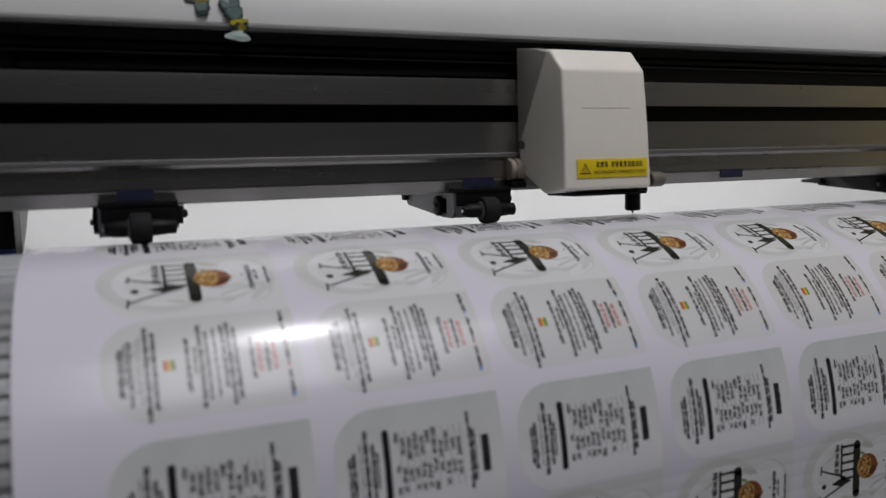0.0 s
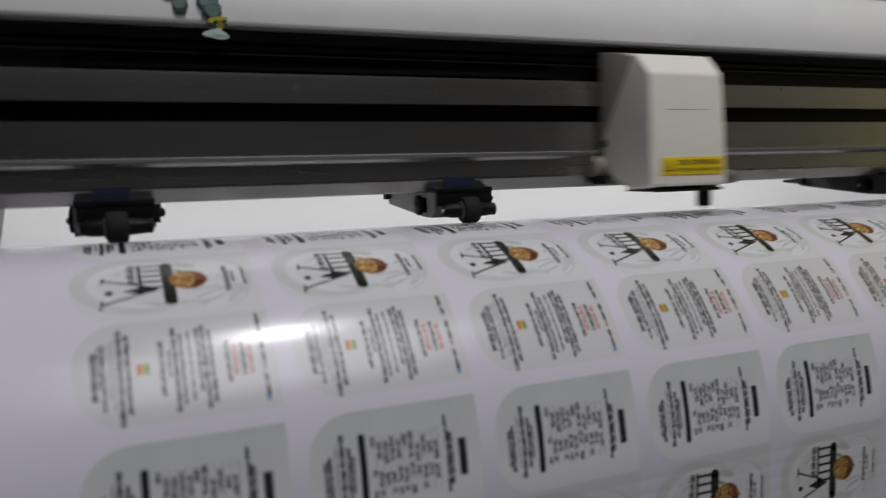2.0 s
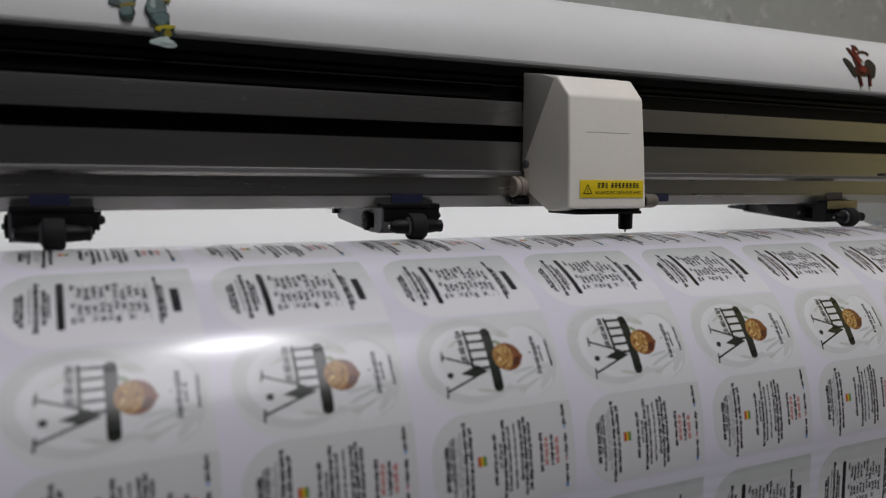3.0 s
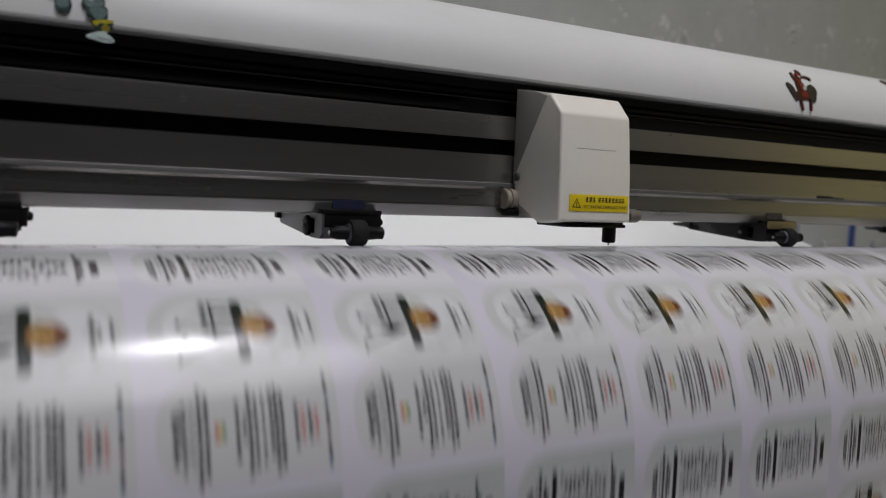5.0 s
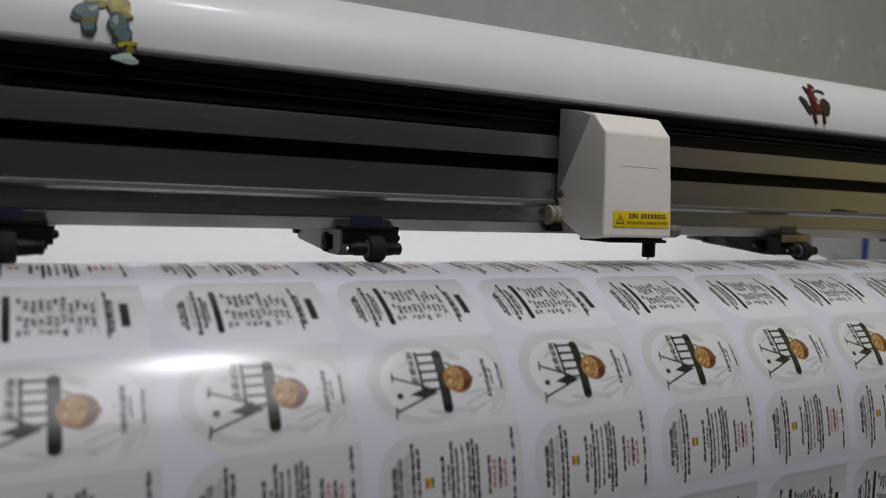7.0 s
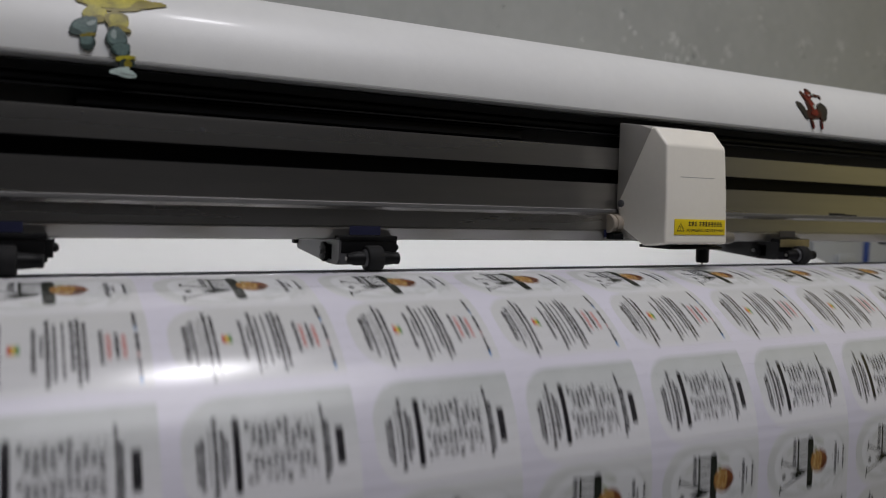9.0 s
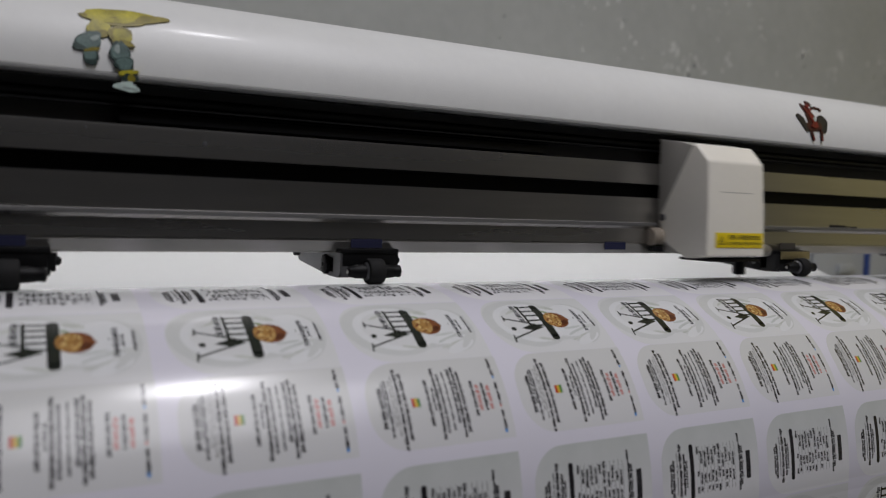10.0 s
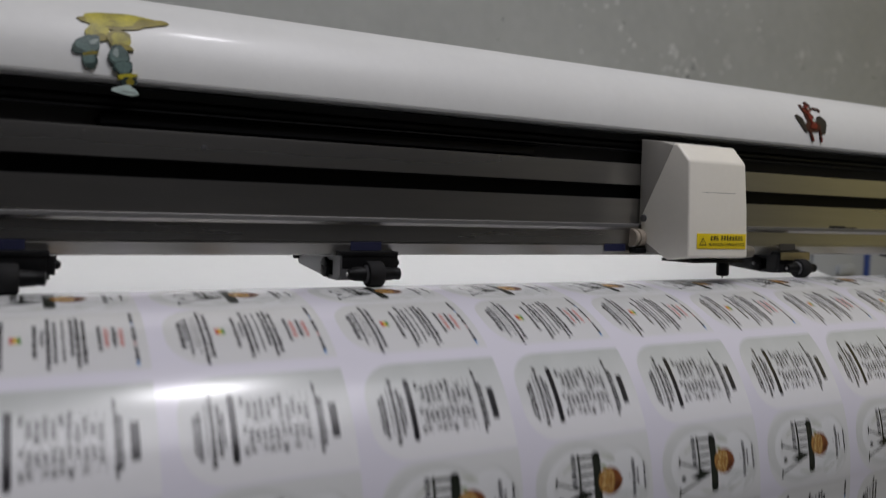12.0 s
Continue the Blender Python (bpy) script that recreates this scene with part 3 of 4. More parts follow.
def hood_stickers():
    green = material("sticker_grey_green", (0.10, 0.15, 0.14), 0.4, 0, 0.65, 110, spec=0.3)
    dark = material("sticker_dark_green", (0.035, 0.055, 0.05), 0.4, 0, 0.6, 110, spec=0.3)
    olive = material("sticker_yellow_green", (0.40, 0.35, 0.03), 0.4, 0, 0.55, 130, spec=0.3)
    ochre = material("sticker_dark_yellow", (0.22, 0.18, 0.02), 0.4, 0, 0.5, 130, spec=0.3)
    mint = material("sticker_pale_mint", (0.48, 0.58, 0.54), 0.4, 0, 0.3, 130, spec=0.3)
    pale = material("sticker_pale_highlight", (0.30, 0.36, 0.34), 0.4, 0, 0.3, 130, spec=0.3)
    red = material("sticker_dark_red", (0.16, 0.014, 0.011), 0.4, 0, 0.6, 160, spec=0.3)
    maroon = material("sticker_maroon", (0.045, 0.008, 0.008), 0.4, 0, 0.5, 160, spec=0.3)
    black = material("sticker_black", (0.02, 0.018, 0.02), 0.4, 0, 0.4, 160, spec=0.3)
    decal("hood_sticker", [
        (-6.55, 5.72, 0.92, 0.22, 6, ochre), (-6.60, 5.78, 0.85, 0.20, 6, olive), (-5.75, 5.80, 0.45, 0.11, 10, ochre),
        (-7.08, 5.38, 0.30, 0.20, 14, olive), (-7.05, 5.20, 0.26, 0.10, 14, ochre), (-7.34, 4.95, 0.33, 0.26, 24, dark), (-7.28, 5.02, 0.30, 0.22, 24, green), (-7.16, 5.08, 0.12, 0.06, 30, pale),
        (-7.26, 4.60, 0.18, 0.22, 0, dark), (-7.28, 4.66, 0.15, 0.18, 0, green), (-7.24, 4.76, 0.20, 0.05, 14, ochre), (-7.24, 4.42, 0.13, 0.05, 0, dark),
        (-6.56, 5.20, 0.28, 0.30, -8, ochre), (-6.52, 5.16, 0.23, 0.26, -8, olive), (-6.42, 5.02, 0.20, 0.08, -12, ochre),
        (-6.58, 4.78, 0.26, 0.26, 4, dark), (-6.56, 4.80, 0.23, 0.23, 4, green), (-6.64, 4.84, 0.07, 0.12, 0, pale), (-6.46, 4.46, 0.24, 0.20, 8, dark), (-6.46, 4.48, 0.20, 0.16, 8, green),
        (-6.38, 4.25, 0.25, 0.07, 12, olive), (-6.33, 4.11, 0.20, 0.12, 6, dark), (-6.30, 4.12, 0.10, 0.10, 6, ochre), (-6.40, 3.87, 0.33, 0.10, -5, mint), (-6.44, 3.95, 0.20, 0.07, 8, mint), (-6.30, 3.84, 0.20, 0.03, -4, pale)],
        "cut-out sticker in grey-green and yellow patches on the hood")
    decal("hood_sticker", [
        (21.62, 5.20, 0.29, 0.40, -6, black), (20.28, 5.22, 0.17, 0.38, 34, black), (20.46, 5.00, 0.17, 0.24, 40, black), (21.00, 5.08, 0.48, 0.27, 6, maroon), (20.92, 5.45, 0.28, 0.38, 16, maroon), (20.74, 5.78, 0.13, 0.26, 22, maroon),
        (21.24, 6.02, 0.15, 0.20, 18, maroon), (21.06, 5.88, 0.12, 0.16, 18, red), (21.56, 5.90, 0.22, 0.06, -4, maroon), (21.76, 5.84, 0.07, 0.09, 0, maroon), (20.98, 5.42, 0.14, 0.28, 16, red), (21.02, 5.08, 0.22, 0.13, 10, red), (20.78, 5.70, 0.06, 0.16, 22, red),
        (20.80, 4.62, 0.065, 0.24, 24, maroon), (20.84, 4.52, 0.05, 0.12, 24, red), (21.38, 4.66, 0.065, 0.25, 4, maroon), (21.40, 4.52, 0.05, 0.12, 4, red), (21.07, 5.34, 0.06, 0.09, 6, mint), (21.30, 5.94, 0.04, 0.06, 0, mint), (21.06, 5.86, 0.03, 0.05, 0, mint)],
        "small cut-out sticker in dark red and black on the hood")
    decal("hood_sticker", [(28.10, 6.40, 0.30, 0.14, 12, maroon), (28.45, 6.22, 0.26, 0.20, 0, red), (28.75, 6.05, 0.30, 0.16, -20, maroon)], "dark red cut-out sticker high on the hood")


# ---- the printed sheet ----
# the sheet is drawn in steps of its own, a little shorter than the plan's
SHEET_STEP = 0.9318
HORIZON, SK = (-0.690, -1.424, -3.113), (0.06878, 0.02287, -0.00145)
PROFILE = None


def lean_at(s):
    q = s - HORIZON[2]
    if q >= 0:
        a = SK[0] * q + SK[1] * q * q + SK[2] * q ** 3 if q < 9.95 else math.pi / 2
        return min(a, math.pi / 2)
    if q > -4.0:
        return max(-0.55, q * 0.3)
    return max(-math.pi / 2, -0.55 + (q + 4.0) * 0.5)


def build_profile():
    global PROFILE
    ds, out = 0.02, {}
    y, z = HORIZON[:2]
    n0 = round(HORIZON[2] / ds)
    out[n0] = (y, z)
    for i in range(n0, 1100):
        a = lean_at((i + 0.5) * ds)
        y, z = y - math.cos(a) * ds, z - math.sin(a) * ds
        out[i + 1] = (y, z)
    y, z = HORIZON[:2]
    for i in range(n0, -1000, -1):
        a = lean_at((i - 0.5) * ds)
        y, z = y + math.cos(a) * ds, z + math.sin(a) * ds
        out[i - 1] = (y, z)
    PROFILE = out


def sheet_at(s):
    """The sheet's (y, z) and lean at a length along it from its top edge."""
    i = math.floor(s / 0.02)
    f = s / 0.02 - i
    (y0, z0), (y1, z1) = PROFILE[i], PROFILE[i + 1]
    return (y0 + (y1 - y0) * f, z0 + (z1 - z0) * f), lean_at(s)


build_profile()
PERIOD, PITCH, FIRST = 7.9, 4.485, -8.706
V = U * SHEET_STEP
STRIPS_PER_PERIOD = 20
STRIP = PERIOD / STRIPS_PER_PERIOD
SHEET_LEFT, SHEET_RIGHT = -12.5, 31.5
COLUMNS = 9


def rect(u0, u1, s0, s1):
    return [(u0, s0), (u1, s0), (u1, s1), (u0, s1)]


def slanted(u0, s0, u1, s1, w):
    d = Vector((u1 - u0, s1 - s0)).normalized() * w / 2
    n = Vector((-d.y, d.x))
    return [(u0 + n.x, s0 + n.y), (u1 + n.x, s1 + n.y), (u1 - n.x, s1 - n.y), (u0 - n.x, s0 - n.y)]


def oval(u, s, ru, rs, n=20, turn=0):
    c, k = math.cos(turn), math.sin(turn)
    return [(u + ru * math.cos(a) * c - rs * math.sin(a) * k, s + ru * math.cos(a) * k + rs * math.sin(a) * c) for a in (2 * math.pi * i / n for i in range(n))]


def tag_outline(u0, u1, s0, s1, r):
    """A label with two round corners on its left."""
    pts = [(u1, s0), (u1, s1)]
    pts += [(u0 + r - r * math.sin(a), s1 - r + r * math.cos(a)) for a in (math.pi / 2 * i / 8 for i in range(9))]
    pts += [(u0 + r - r * math.cos(a), s0 + r - r * math.sin(a)) for a in (math.pi / 2 * i / 8 for i in range(9))]
    return pts


INKS = [VINYL, GROUND_A, GROUND_B, GROUND_C, INK_BLACK, INK_DARK, INK_GREY, INK_PALE, INK_RED, INK_ORANGE, INK_YELLOW, INK_GREEN, INK_BLUE, INK_NUT, INK_GOLD, INK_LEAF, INK_WHITE, INK_RING, INK_CHIP, INK_FOLD, INK_SPRIG, INK_RIM]


def label_art():
    """Convex patches of one repeat of the print: (height, ink, points), u from the pill, s along the sheet."""
    rnd = random.Random(21)
    art = []

    def add(h, ink, pts):
        art.append((h, INKS.index(ink), pts))

    def words(u, s0, s1, w, ink, lo=0.10, hi=0.30, gap=0.030):
        s = s0
        while s < s1 - 0.03:
            e = min(s1, s + rnd.uniform(lo, hi))
            while s < e:  # letters of uneven height
                n = rnd.uniform(0.030, 0.055)
                a = rnd.choice(((0.58, 0.40), (0.40, 0.40), (0.36, 0.40), (0.40, 0.40), (0.40, 0.58)))
                add(3, ink, rect(u - w * 1.22 * a[0], u + w * 1.22 * a[1], s, s + n))
                s += n + rnd.uniform(0.006, 0.012)
            s = max(s, e) + gap * rnd.uniform(0.7, 1.2)

    # photograph label
    add(1, GROUND_A, tag_outline(-2.20, 1.87, -0.27, 2.262, 1.15))
    add(2, INK_RING, oval(-0.74, 0.93, 1.47, 1.14, 28))
    add(2.3, INK_WHITE, oval(-0.62, 0.95, 1.25, 0.94, 28))
    add(2.5, GROUND_A, oval(-0.55, 0.95, 1.10, 0.80, 28))
    add(2.6, INK_WHITE, oval(0.45, 1.0, 0.85, 0.72, 24))
    add(2.65, INK_RING, oval(1.10, 1.62, 0.62, 0.26, 18, -0.5))
    add(2.7, INK_WHITE, oval(1.05, 1.85, 0.50, 0.16, 18, -0.4))
    add(2.7, INK_LEAF, oval(0.30, 0.32, 0.28, 0.10, 14, 0.35))
    add(2.7, INK_LEAF, oval(0.75, 1.75, 0.34, 0.07, 14, -0.4))
    # mark: strokes, diamond, dot, upright bars
    add(3.2, INK_DARK, slanted(-1.55, 0.80, -0.55, 1.16, 0.055))
    add(3.2, INK_DARK, slanted(-1.56, 1.70, -0.60, 1.36, 0.055))
    add(3.2, INK_DARK, slanted(-1.50, 0.68, -1.54, 0.94, 0.05))
    add(3.2, INK_DARK, slanted(-1.54, 1.56, -1.58, 1.86, 0.05))
    add(3.2, INK_DARK, oval(-1.40, 1.30, 0.09, 0.08, 12))
    add(3.2, INK_DARK, [(-1.12, 1.29), (-0.70, 1.14), (-0.30, 1.29), (-0.70, 1.42)])
    for k in range(5):
        s = 0.20 + 0.24 * k
        add(3.2, INK_DARK, rect(-0.74 + 0.01 * k, -0.26, s, s + 0.075))
    add(3.2, INK_DARK, rect(-0.77, -0.69, 0.14, 1.24))
    words(-0.90, 0.14, 1.04, 0.15, INK_GREY, 0.16, 0.3, 0.04)
    # napkin: a pale cloth with a few long folds
    add(2.55, INK_RING, oval(1.00, 1.06, 0.76, 0.98, 26))
    add(2.57, INK_WHITE, oval(0.93, 1.03, 0.70, 0.90, 26))
    add(2.71, INK_FOLD, oval(0.88, 1.52, 0.50, 0.085, 20, -0.32))
    add(2.72, INK_WHITE, oval(0.84, 1.62, 0.56, 0.080, 20, -0.36))
    add(2.71, INK_RING, oval(1.36, 1.62, 0.40, 0.10, 18, -0.85))
    add(2.73, INK_FOLD, oval(0.70, 1.36, 0.34, 0.045, 18, -0.15))
    add(2.73, INK_RING, oval(0.30, 1.80, 0.55, 0.05, 18, -0.08))
    add(2.9, INK_SPRIG, oval(0.12, 0.55, 0.12, 0.05, 12, 0.4))
    add(2.9, INK_LEAF, oval(-1.05, 0.45, 0.30, 0.05, 12, -0.5))
    add(2.9, INK_LEAF, oval(-0.45, 1.78, 0.30, 0.05, 12, 0.2))
    # dark rounded bar
    add(3.2, INK_DARK, rect(-0.26, 0.02, 0.24, 1.72))
    add(3.2, INK_DARK, oval(-0.12, 0.24, 0.14, 0.12))
    add(3.2, INK_DARK, oval(-0.12, 1.72, 0.14, 0.12))
    words(-0.12, 0.30, 1.66, 0.075, INK_PALE, 0.03, 0.06, 0.05)
    # nut
    add(3.3, INK_NUT, oval(0.32, 0.97, 0.42, 0.38, 22, 0.08))
    add(3.31, INK_NUT, [(0.55, 0.66), (0.79, 0.99), (0.57, 1.27)])
    add(3.35, INK_GOLD, oval(0.20, 0.96, 0.29, 0.35, 20))
    add(3.36, INK_RIM, oval(0.55, 1.12, 0.16, 0.10, 14, -0.7))
    for k in range(80):
        a, q = rnd.uniform(0, 6.28), rnd.uniform(0.2, 1.0) ** 0.5
        add(3.4, rnd.choice((INK_CHIP, INK_CHIP, INK_GOLD, INK_NUT)), oval(0.22 + 0.24 * q * math.cos(a), 0.96 + 0.30 * q * math.sin(a), rnd.uniform(0.016, 0.046), rnd.uniform(0.016, 0.042), 7))
    add(3.2, INK_BLACK, oval(1.02, 0.92, 0.025, 0.03, 8))
    words(1.18, 0.48, 1.50, 0.12, INK_GREY, 0.10, 0.20, 0.02)
    words(1.33, 0.75, 1.20, 0.06, INK_BLACK)
    words(1.58, 0.62, 1.36, 0.07, INK_BLACK, 0.25, 0.4)
    # text label
    add(1, GROUND_B, tag_outline(-2.20, 1.89, 2.27, 4.63, 0.98))
    for u, a, b, w, ink in ((-1.80, 2.98, 4.0, 0.11, INK_BLACK), (-1.70, 2.85, 3.80, 0.05, INK_GREY), (-1.62, 2.80, 4.24, 0.07, INK_GREY), (-1.50, 2.80, 4.1, 0.04, INK_PALE), (-1.42, 2.7, 4.2, 0.04, INK_PALE), (-1.30, 2.48, 4.60, 0.09, INK_BLACK), (-1.15, 2.62, 4.44, 0.09, INK_BLACK),
                            (-0.48, 2.86, 4.17, 0.085, INK_BLACK), (-0.33, 3.1, 3.7, 0.06, INK_GREY), (-0.21, 2.54, 4.46, 0.085, INK_BLACK), (-0.07, 2.72, 4.3, 0.07, INK_GREY), (0.10, 2.66, 4.25, 0.05, INK_GREY), (0.28, 2.60, 4.05, 0.08, INK_GREY),
                            (0.40, 2.54, 4.46, 0.085, INK_BLACK), (0.53, 2.68, 4.40, 0.085, INK_BLACK), (0.86, 3.0, 3.95, 0.085, INK_BLACK), (1.01, 3.12, 3.84, 0.10, INK_RED), (1.18, 3.08, 3.84, 0.085, INK_BLACK), (1.34, 3.16, 3.78, 0.10, INK_RED)):
        words(u, a, b, w, ink)
    words(1.62, 2.36, 2.88, 0.08, INK_BLACK)
    add(3, INK_BLUE, rect(1.59, 1.65, 2.90, 2.97))
    words(1.62, 3.10, 3.70, 0.08, INK_BLACK)
    add(3, INK_RED, rect(1.58, 1.65, 3.72, 3.79))
    words(1.62, 3.88, 4.38, 0.08, INK_BLACK)
    add(3, INK_BLUE, rect(1.58, 1.66, 4.38, 4.48))
    add(3, INK_ORANGE, rect(-0.98, -0.90, 3.34, 3.58))
    add(3, INK_YELLOW, rect(-0.90, -0.82, 3.34, 3.58))
    add(3, INK_GREEN, rect(-0.82, -0.74, 3.34, 3.58))
    # table label
    add(1, GROUND_C, tag_outline(-2.20, 1.87, 5.00, 7.58, 0.98))
    for u, a, b, w, ink in ((-1.85, 6.0, 6.85, 0.07, INK_BLACK), (-1.75, 5.9, 6.98, 0.085, INK_BLACK), (-1.60, 5.7, 6.95, 0.03, INK_GREY), (-1.47, 5.46, 7.15, 0.10, INK_BLACK), (-1.32, 5.76, 6.90, 0.09, INK_BLACK), (-1.22, 5.95, 6.75, 0.06, INK_GREY),
                            (1.02, 5.38, 7.15, 0.07, INK_BLACK), (1.10, 5.78, 6.92, 0.12, INK_GREY)):
        words(u, a, b, w, ink)
    add(3, INK_BLACK, rect(-1.08, -0.92, 5.56, 7.08))
    add(3, INK_BLACK, oval(-1.0, 5.56, 0.08, 0.06, 10))
    add(3, INK_BLACK, oval(-1.0, 7.08, 0.08, 0.06, 10))
    for k in range(11):  # rows of a table: a name, a figure, a thin rule
        u = -0.76 + k * 0.150
        add(2.8, INK_GREY, rect(u + 0.070, u + 0.080, 5.60, 7.0))
        a = 5.60 + rnd.choice((0.0, 0.06, 0.14, 0.30))
        b = a + rnd.uniform(0.25, 0.60)
        words(u, a, b, 0.068, INK_BLACK, 0.10, 0.24, 0.03)
        c = max(b + 0.10, 6.35 + rnd.uniform(-0.10, 0.15))
        words(u, c, c + rnd.uniform(0.12, 0.32), 0.068, INK_BLACK, 0.10, 0.2)
        if rnd.random() < 0.6:
            words(u, 6.80, 6.80 + rnd.uniform(0.08, 0.18), 0.068, INK_BLACK)
    add(2.9, INK_GREY, rect(1.31, 1.49, 5.95, 6.80))
    for k in range(14):
        add(3, INK_BLACK, rect(1.30, 1.50, 5.95 + k * 0.061, 5.95 + k * 0.061 + rnd.choice((0.03, 0.045, 0.055))))
    return art


def clip(points, s0, s1):
    for keep, at in ((1, s0), (-1, s1)):
        out = []
        for (u0, a), (u1, b) in zip(points, points[1:] + points[:1]):
            ia, ib = keep * (a - at) >= 0, keep * (b - at) >= 0
            if ia:
                out.append((u0, a))
            if ia != ib:
                f = (at - a) / (b - a)
                out.append((u0 + (u1 - u0) * f, at))
        points = out
        if len(points) < 3:
            return []
    return points


def sheet_strip_meshes():
    art = label_art()
    meshes = []
    for k in range(STRIPS_PER_PERIOD):
        s0, s1 = k * STRIP, (k + 1) * STRIP
        mid = (s0 + s1) / 2
        verts, faces, inks, uvs = [], [], [], []

        def put(points, h, ink, du, ds):
            base = len(verts)
            for u, s in points:
                verts.append(((u + du) * V, (mid - s) * V, h * 0.00003))
                uvs.append((u, s - ds))
            faces.append(list(range(base, base + len(points))))
            inks.append(ink)

        n = 12
        for i in range(n):
            a = SHEET_LEFT + (SHEET_RIGHT - SHEET_LEFT) * i / n
            b = SHEET_LEFT + (SHEET_RIGHT - SHEET_LEFT) * (i + 1) / n
            put(rect(a, b, s0, s1), 0, 0, 0, 0)
        for lift, ink, pts in art:
            for shift in (-PERIOD, 0, PERIOD):
                got = clip([(u, s + shift) for u, s in pts], s0, s1)
                if got:
                    for c in range(COLUMNS):
                        put(got, lift, ink, FIRST + c * PITCH, shift)
        me = bpy.data.meshes.new("sheet_strip")
        me.from_pydata(verts, [], faces)
        for m in INKS:
            me.materials.append(m)
        me.polygons.foreach_set("material_index", inks)
        layer = me.uv_layers.new(name="print")
        for poly in me.polygons:
            flip = poly.normal.z < 0
            if flip:
                poly.flip()
        me.update()
        for lp in me.loops:
            layer.data[lp.index].uv = uvs[lp.vertex_index]
        for poly in me.polygons:
            poly.use_smooth = True
        me.normals_split_custom_set_from_vertices([Vector((0, 0.165 * v.co.y / V, 1)).normalized() for v in me.vertices])
        meshes.append(me)
    return meshes


STRIP_FROM, STRIP_TO = -28, 30


def printed_sheet():
    sheet = tagged(empty("printed_vinyl"), "glossy white vinyl printed with rows of food labels", "printed vinyl")
    meshes = sheet_strip_meshes()
    strips = []
    for k in range(STRIP_FROM, STRIP_TO):
        ob = new("sheet_strip", meshes[k % STRIPS_PER_PERIOD])
        ob.parent = sheet
        strips.append((k, ob))
    return strips


def strip_pose(k, feed):
    (y0, z0), _ = sheet_at(k * STRIP + feed)
    (y1, z1), _ = sheet_at((k + 1) * STRIP + feed)
    lean = math.degrees(math.atan2(z0 - z1, y0 - y1))
    return pose(0, (y0 + y1) / 2 * V, (z0 + z1) / 2 * V, lean, 0, 0)


room()
backing_sheet()
storage_cabinet()
cutter_body()
beam_tapes()
rollers()
hood_stickers()
carriage = cutting_carriage()
cable = cable_loop()
strips = printed_sheet()

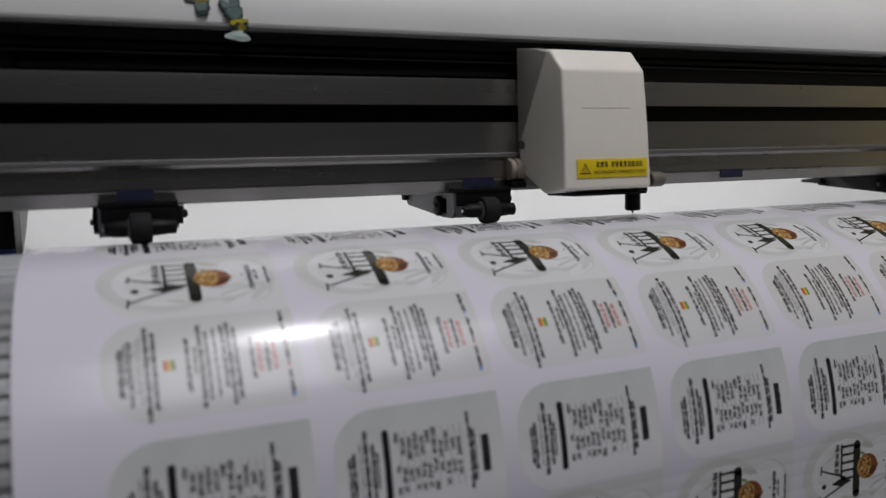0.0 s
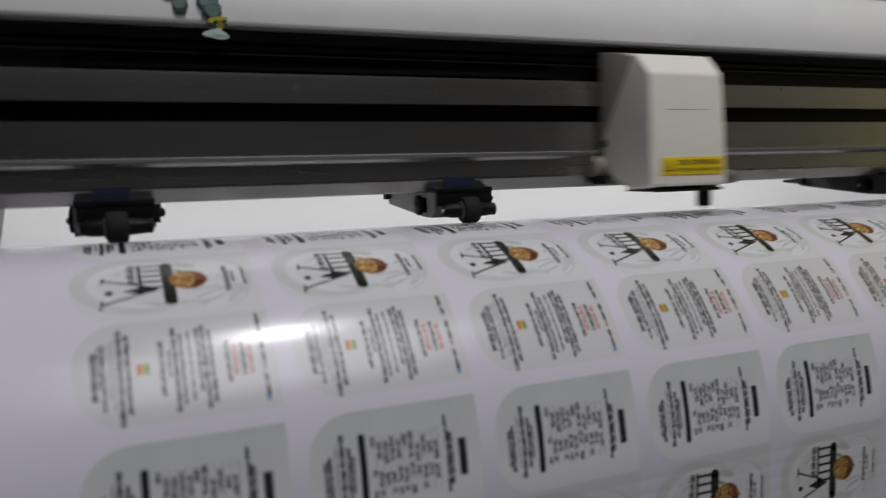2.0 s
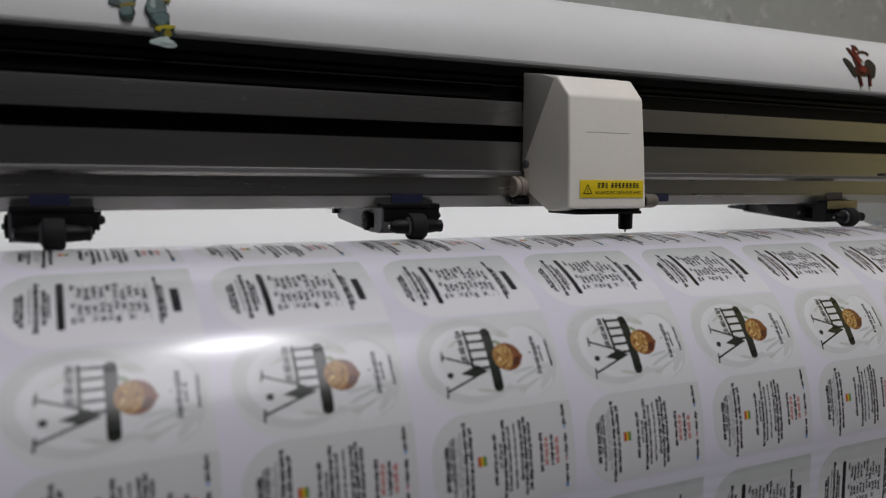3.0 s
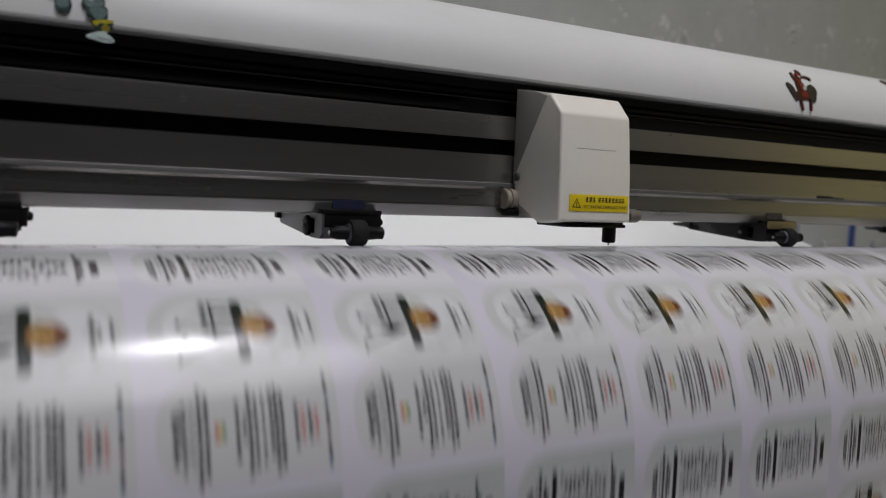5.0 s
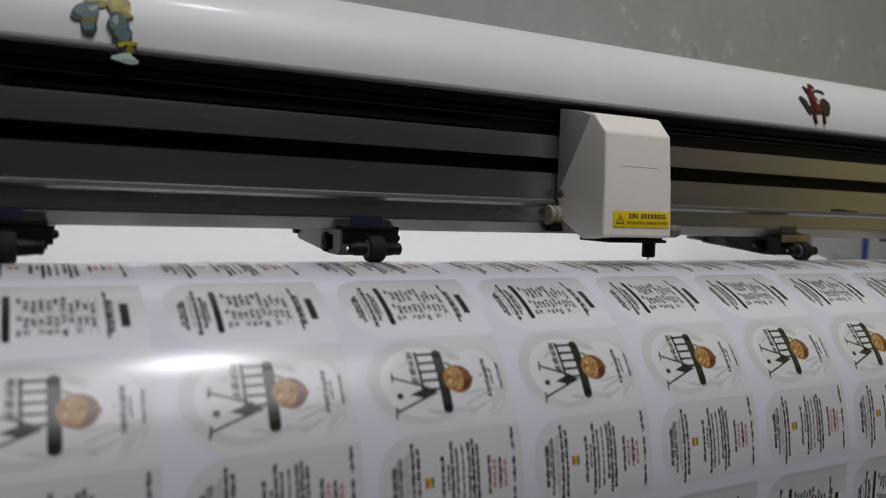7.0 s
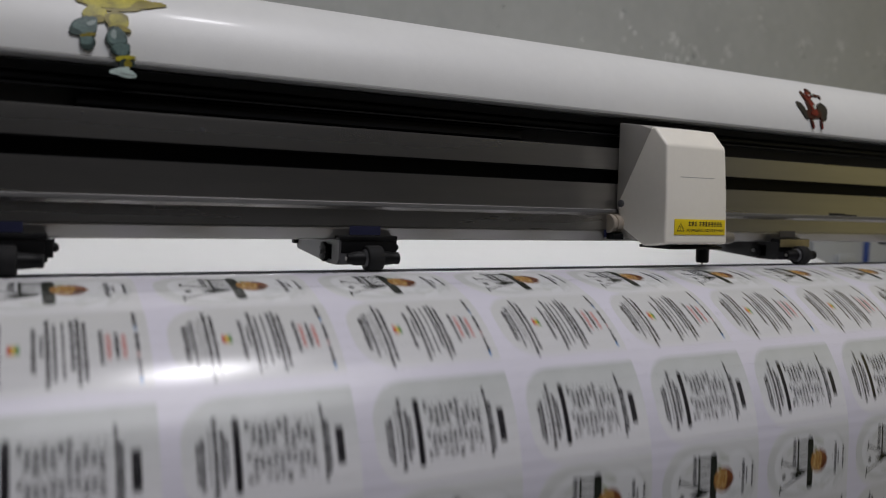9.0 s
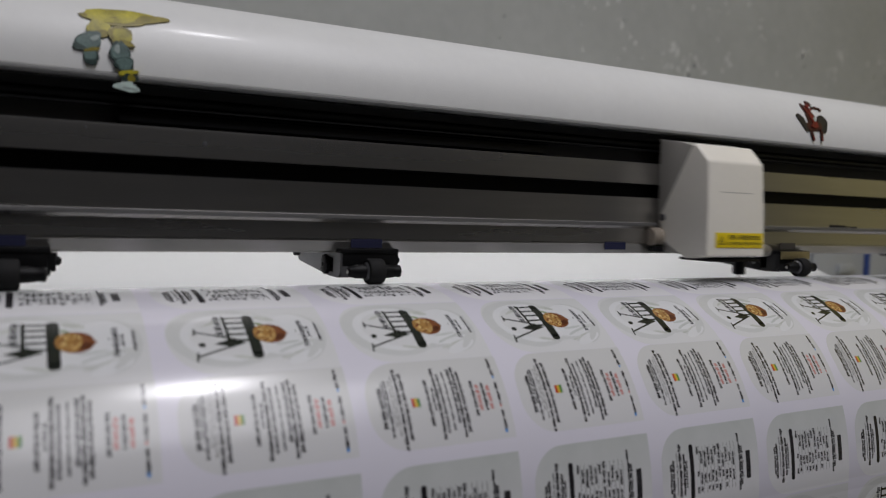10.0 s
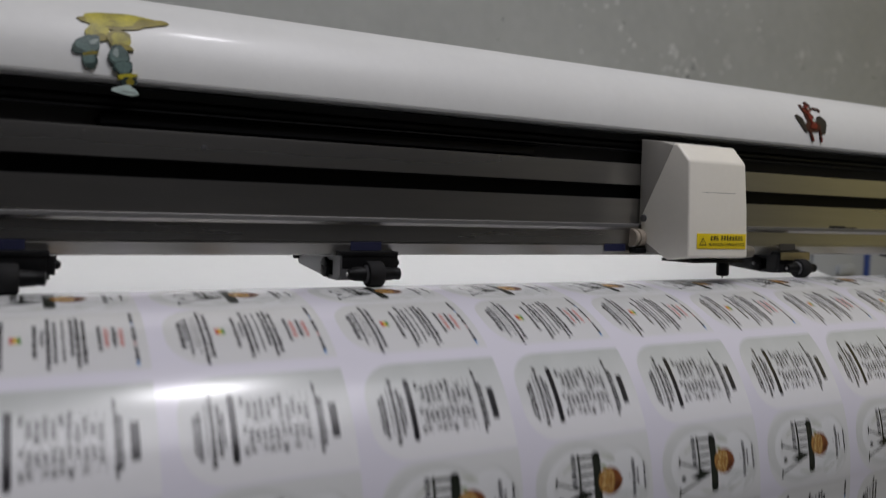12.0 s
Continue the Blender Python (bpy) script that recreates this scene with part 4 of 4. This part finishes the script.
# seconds and how far the sheet has been fed forward
FEED = [(0.0, 7.22), (0.1, 7.2), (0.2, 7.04), (0.3, 6.05), (0.4, 4.47), (0.5, 3.02), (0.6, 1.92), (0.7, 0.75), (0.8, -0.28), (0.9, -0.52), (1.0, -0.58), (1.5, -0.64), (2.2, -0.6), (2.3, -0.43),
        (2.4, 0.12), (2.5, 0.88), (2.6, 1.99), (2.7, 2.32), (2.9, 2.36), (3.05, 2.42), (3.15, 2.92), (3.25, 3.77), (3.35, 4.62), (3.45, 4.9), (3.8, 4.96), (3.9, 5.42), (4.0, 6.32), (4.1, 7.22),
        (4.2, 7.4), (4.3, 7.42), (4.5, 7.4), (4.6, 6.24), (4.7, 4.92), (4.8, 3.67), (4.9, 2.39), (5.0, 0.95), (5.1, -0.15), (5.2, -0.3), (5.5, -0.3), (6.5, -0.25), (6.6, -0.16), (6.7, 0.32),
        (6.8, 1.1), (6.9, 1.97), (7.0, 2.29), (7.1, 2.35), (7.3, 2.42), (7.4, 2.93), (7.5, 3.96), (7.6, 4.67), (7.7, 4.9), (7.8, 4.95), (8.2, 4.96), (8.3, 5.42), (8.4, 6.32), (8.5, 7.22),
        (8.6, 7.55), (8.85, 7.57), (8.95, 6.57), (9.05, 5.17), (9.15, 3.72), (9.2, 2.92), (9.3, 1.42), (9.4, 0.1), (9.5, -0.26), (9.6, -0.28), (10.9, -0.26), (11.0, 0.15), (11.1, 0.78), (11.2, 1.76),
        (11.3, 2.22), (11.4, 2.3), (11.6, 2.38), (11.7, 2.83), (11.8, 3.52), (11.9, 4.32), (12.0, 4.85)]
# seconds and the carriage's place along the beam
CARRIAGE = [(0.0, 5.15), (0.4, 5.63), (0.8, 5.67), (1.0, 5.49), (1.1, 5.52), (1.2, 6.2), (1.3, 7.04), (1.4, 7.84), (1.5, 8.77), (1.7, 9.92), (1.8, 9.98), (1.9, 9.66), (2.0, 8.85), (2.1, 7.76),
            (2.2, 6.94), (2.3, 6.42), (2.4, 5.97), (2.5, 5.78), (2.6, 6.07), (2.7, 6.63), (3.0, 7.84), (3.3, 7.36), (3.6, 7.07), (4.0, 8.59), (4.3, 9.51), (4.5, 9.64), (5.0, 9.65), (5.2, 9.7),
            (5.4, 9.66), (5.5, 10.27), (5.6, 11.1), (5.7, 11.9), (5.8, 12.72), (5.9, 13.53), (6.0, 13.68), (6.1, 13.73), (6.2, 13.48), (6.3, 12.65), (6.4, 11.86), (6.5, 11.01), (6.6, 10.39), (6.7, 10.2),
            (7.0, 10.83), (7.3, 10.25), (7.5, 9.94), (7.7, 10.86), (8.0, 11.96), (8.4, 11.38), (8.8, 13.27), (9.3, 13.73), (9.5, 13.66), (9.6, 13.51), (9.7, 13.51), (9.8, 14.01), (9.9, 14.8), (10.0, 15.59),
            (10.1, 16.39), (10.2, 17.12), (10.3, 17.34), (10.4, 17.32), (10.5, 17.18), (10.6, 16.59), (10.7, 15.79), (10.8, 15.03), (10.9, 14.62), (11.0, 14.22), (11.2, 14.09), (11.4, 14.68), (11.5, 14.72), (12.0, 14.69)]


def motions():
    walk(carriage, [(t, pose(x * U, 0, 0)) for t, x in CARRIAGE])
    walk(cable, [(t, pose((-14.2 + 0.485 * x) * U, 0, 0)) for t, x in CARRIAGE])
    for k, ob in strips:
        walk(ob, [(t, strip_pose(k, d)) for t, d in FEED])


motions()
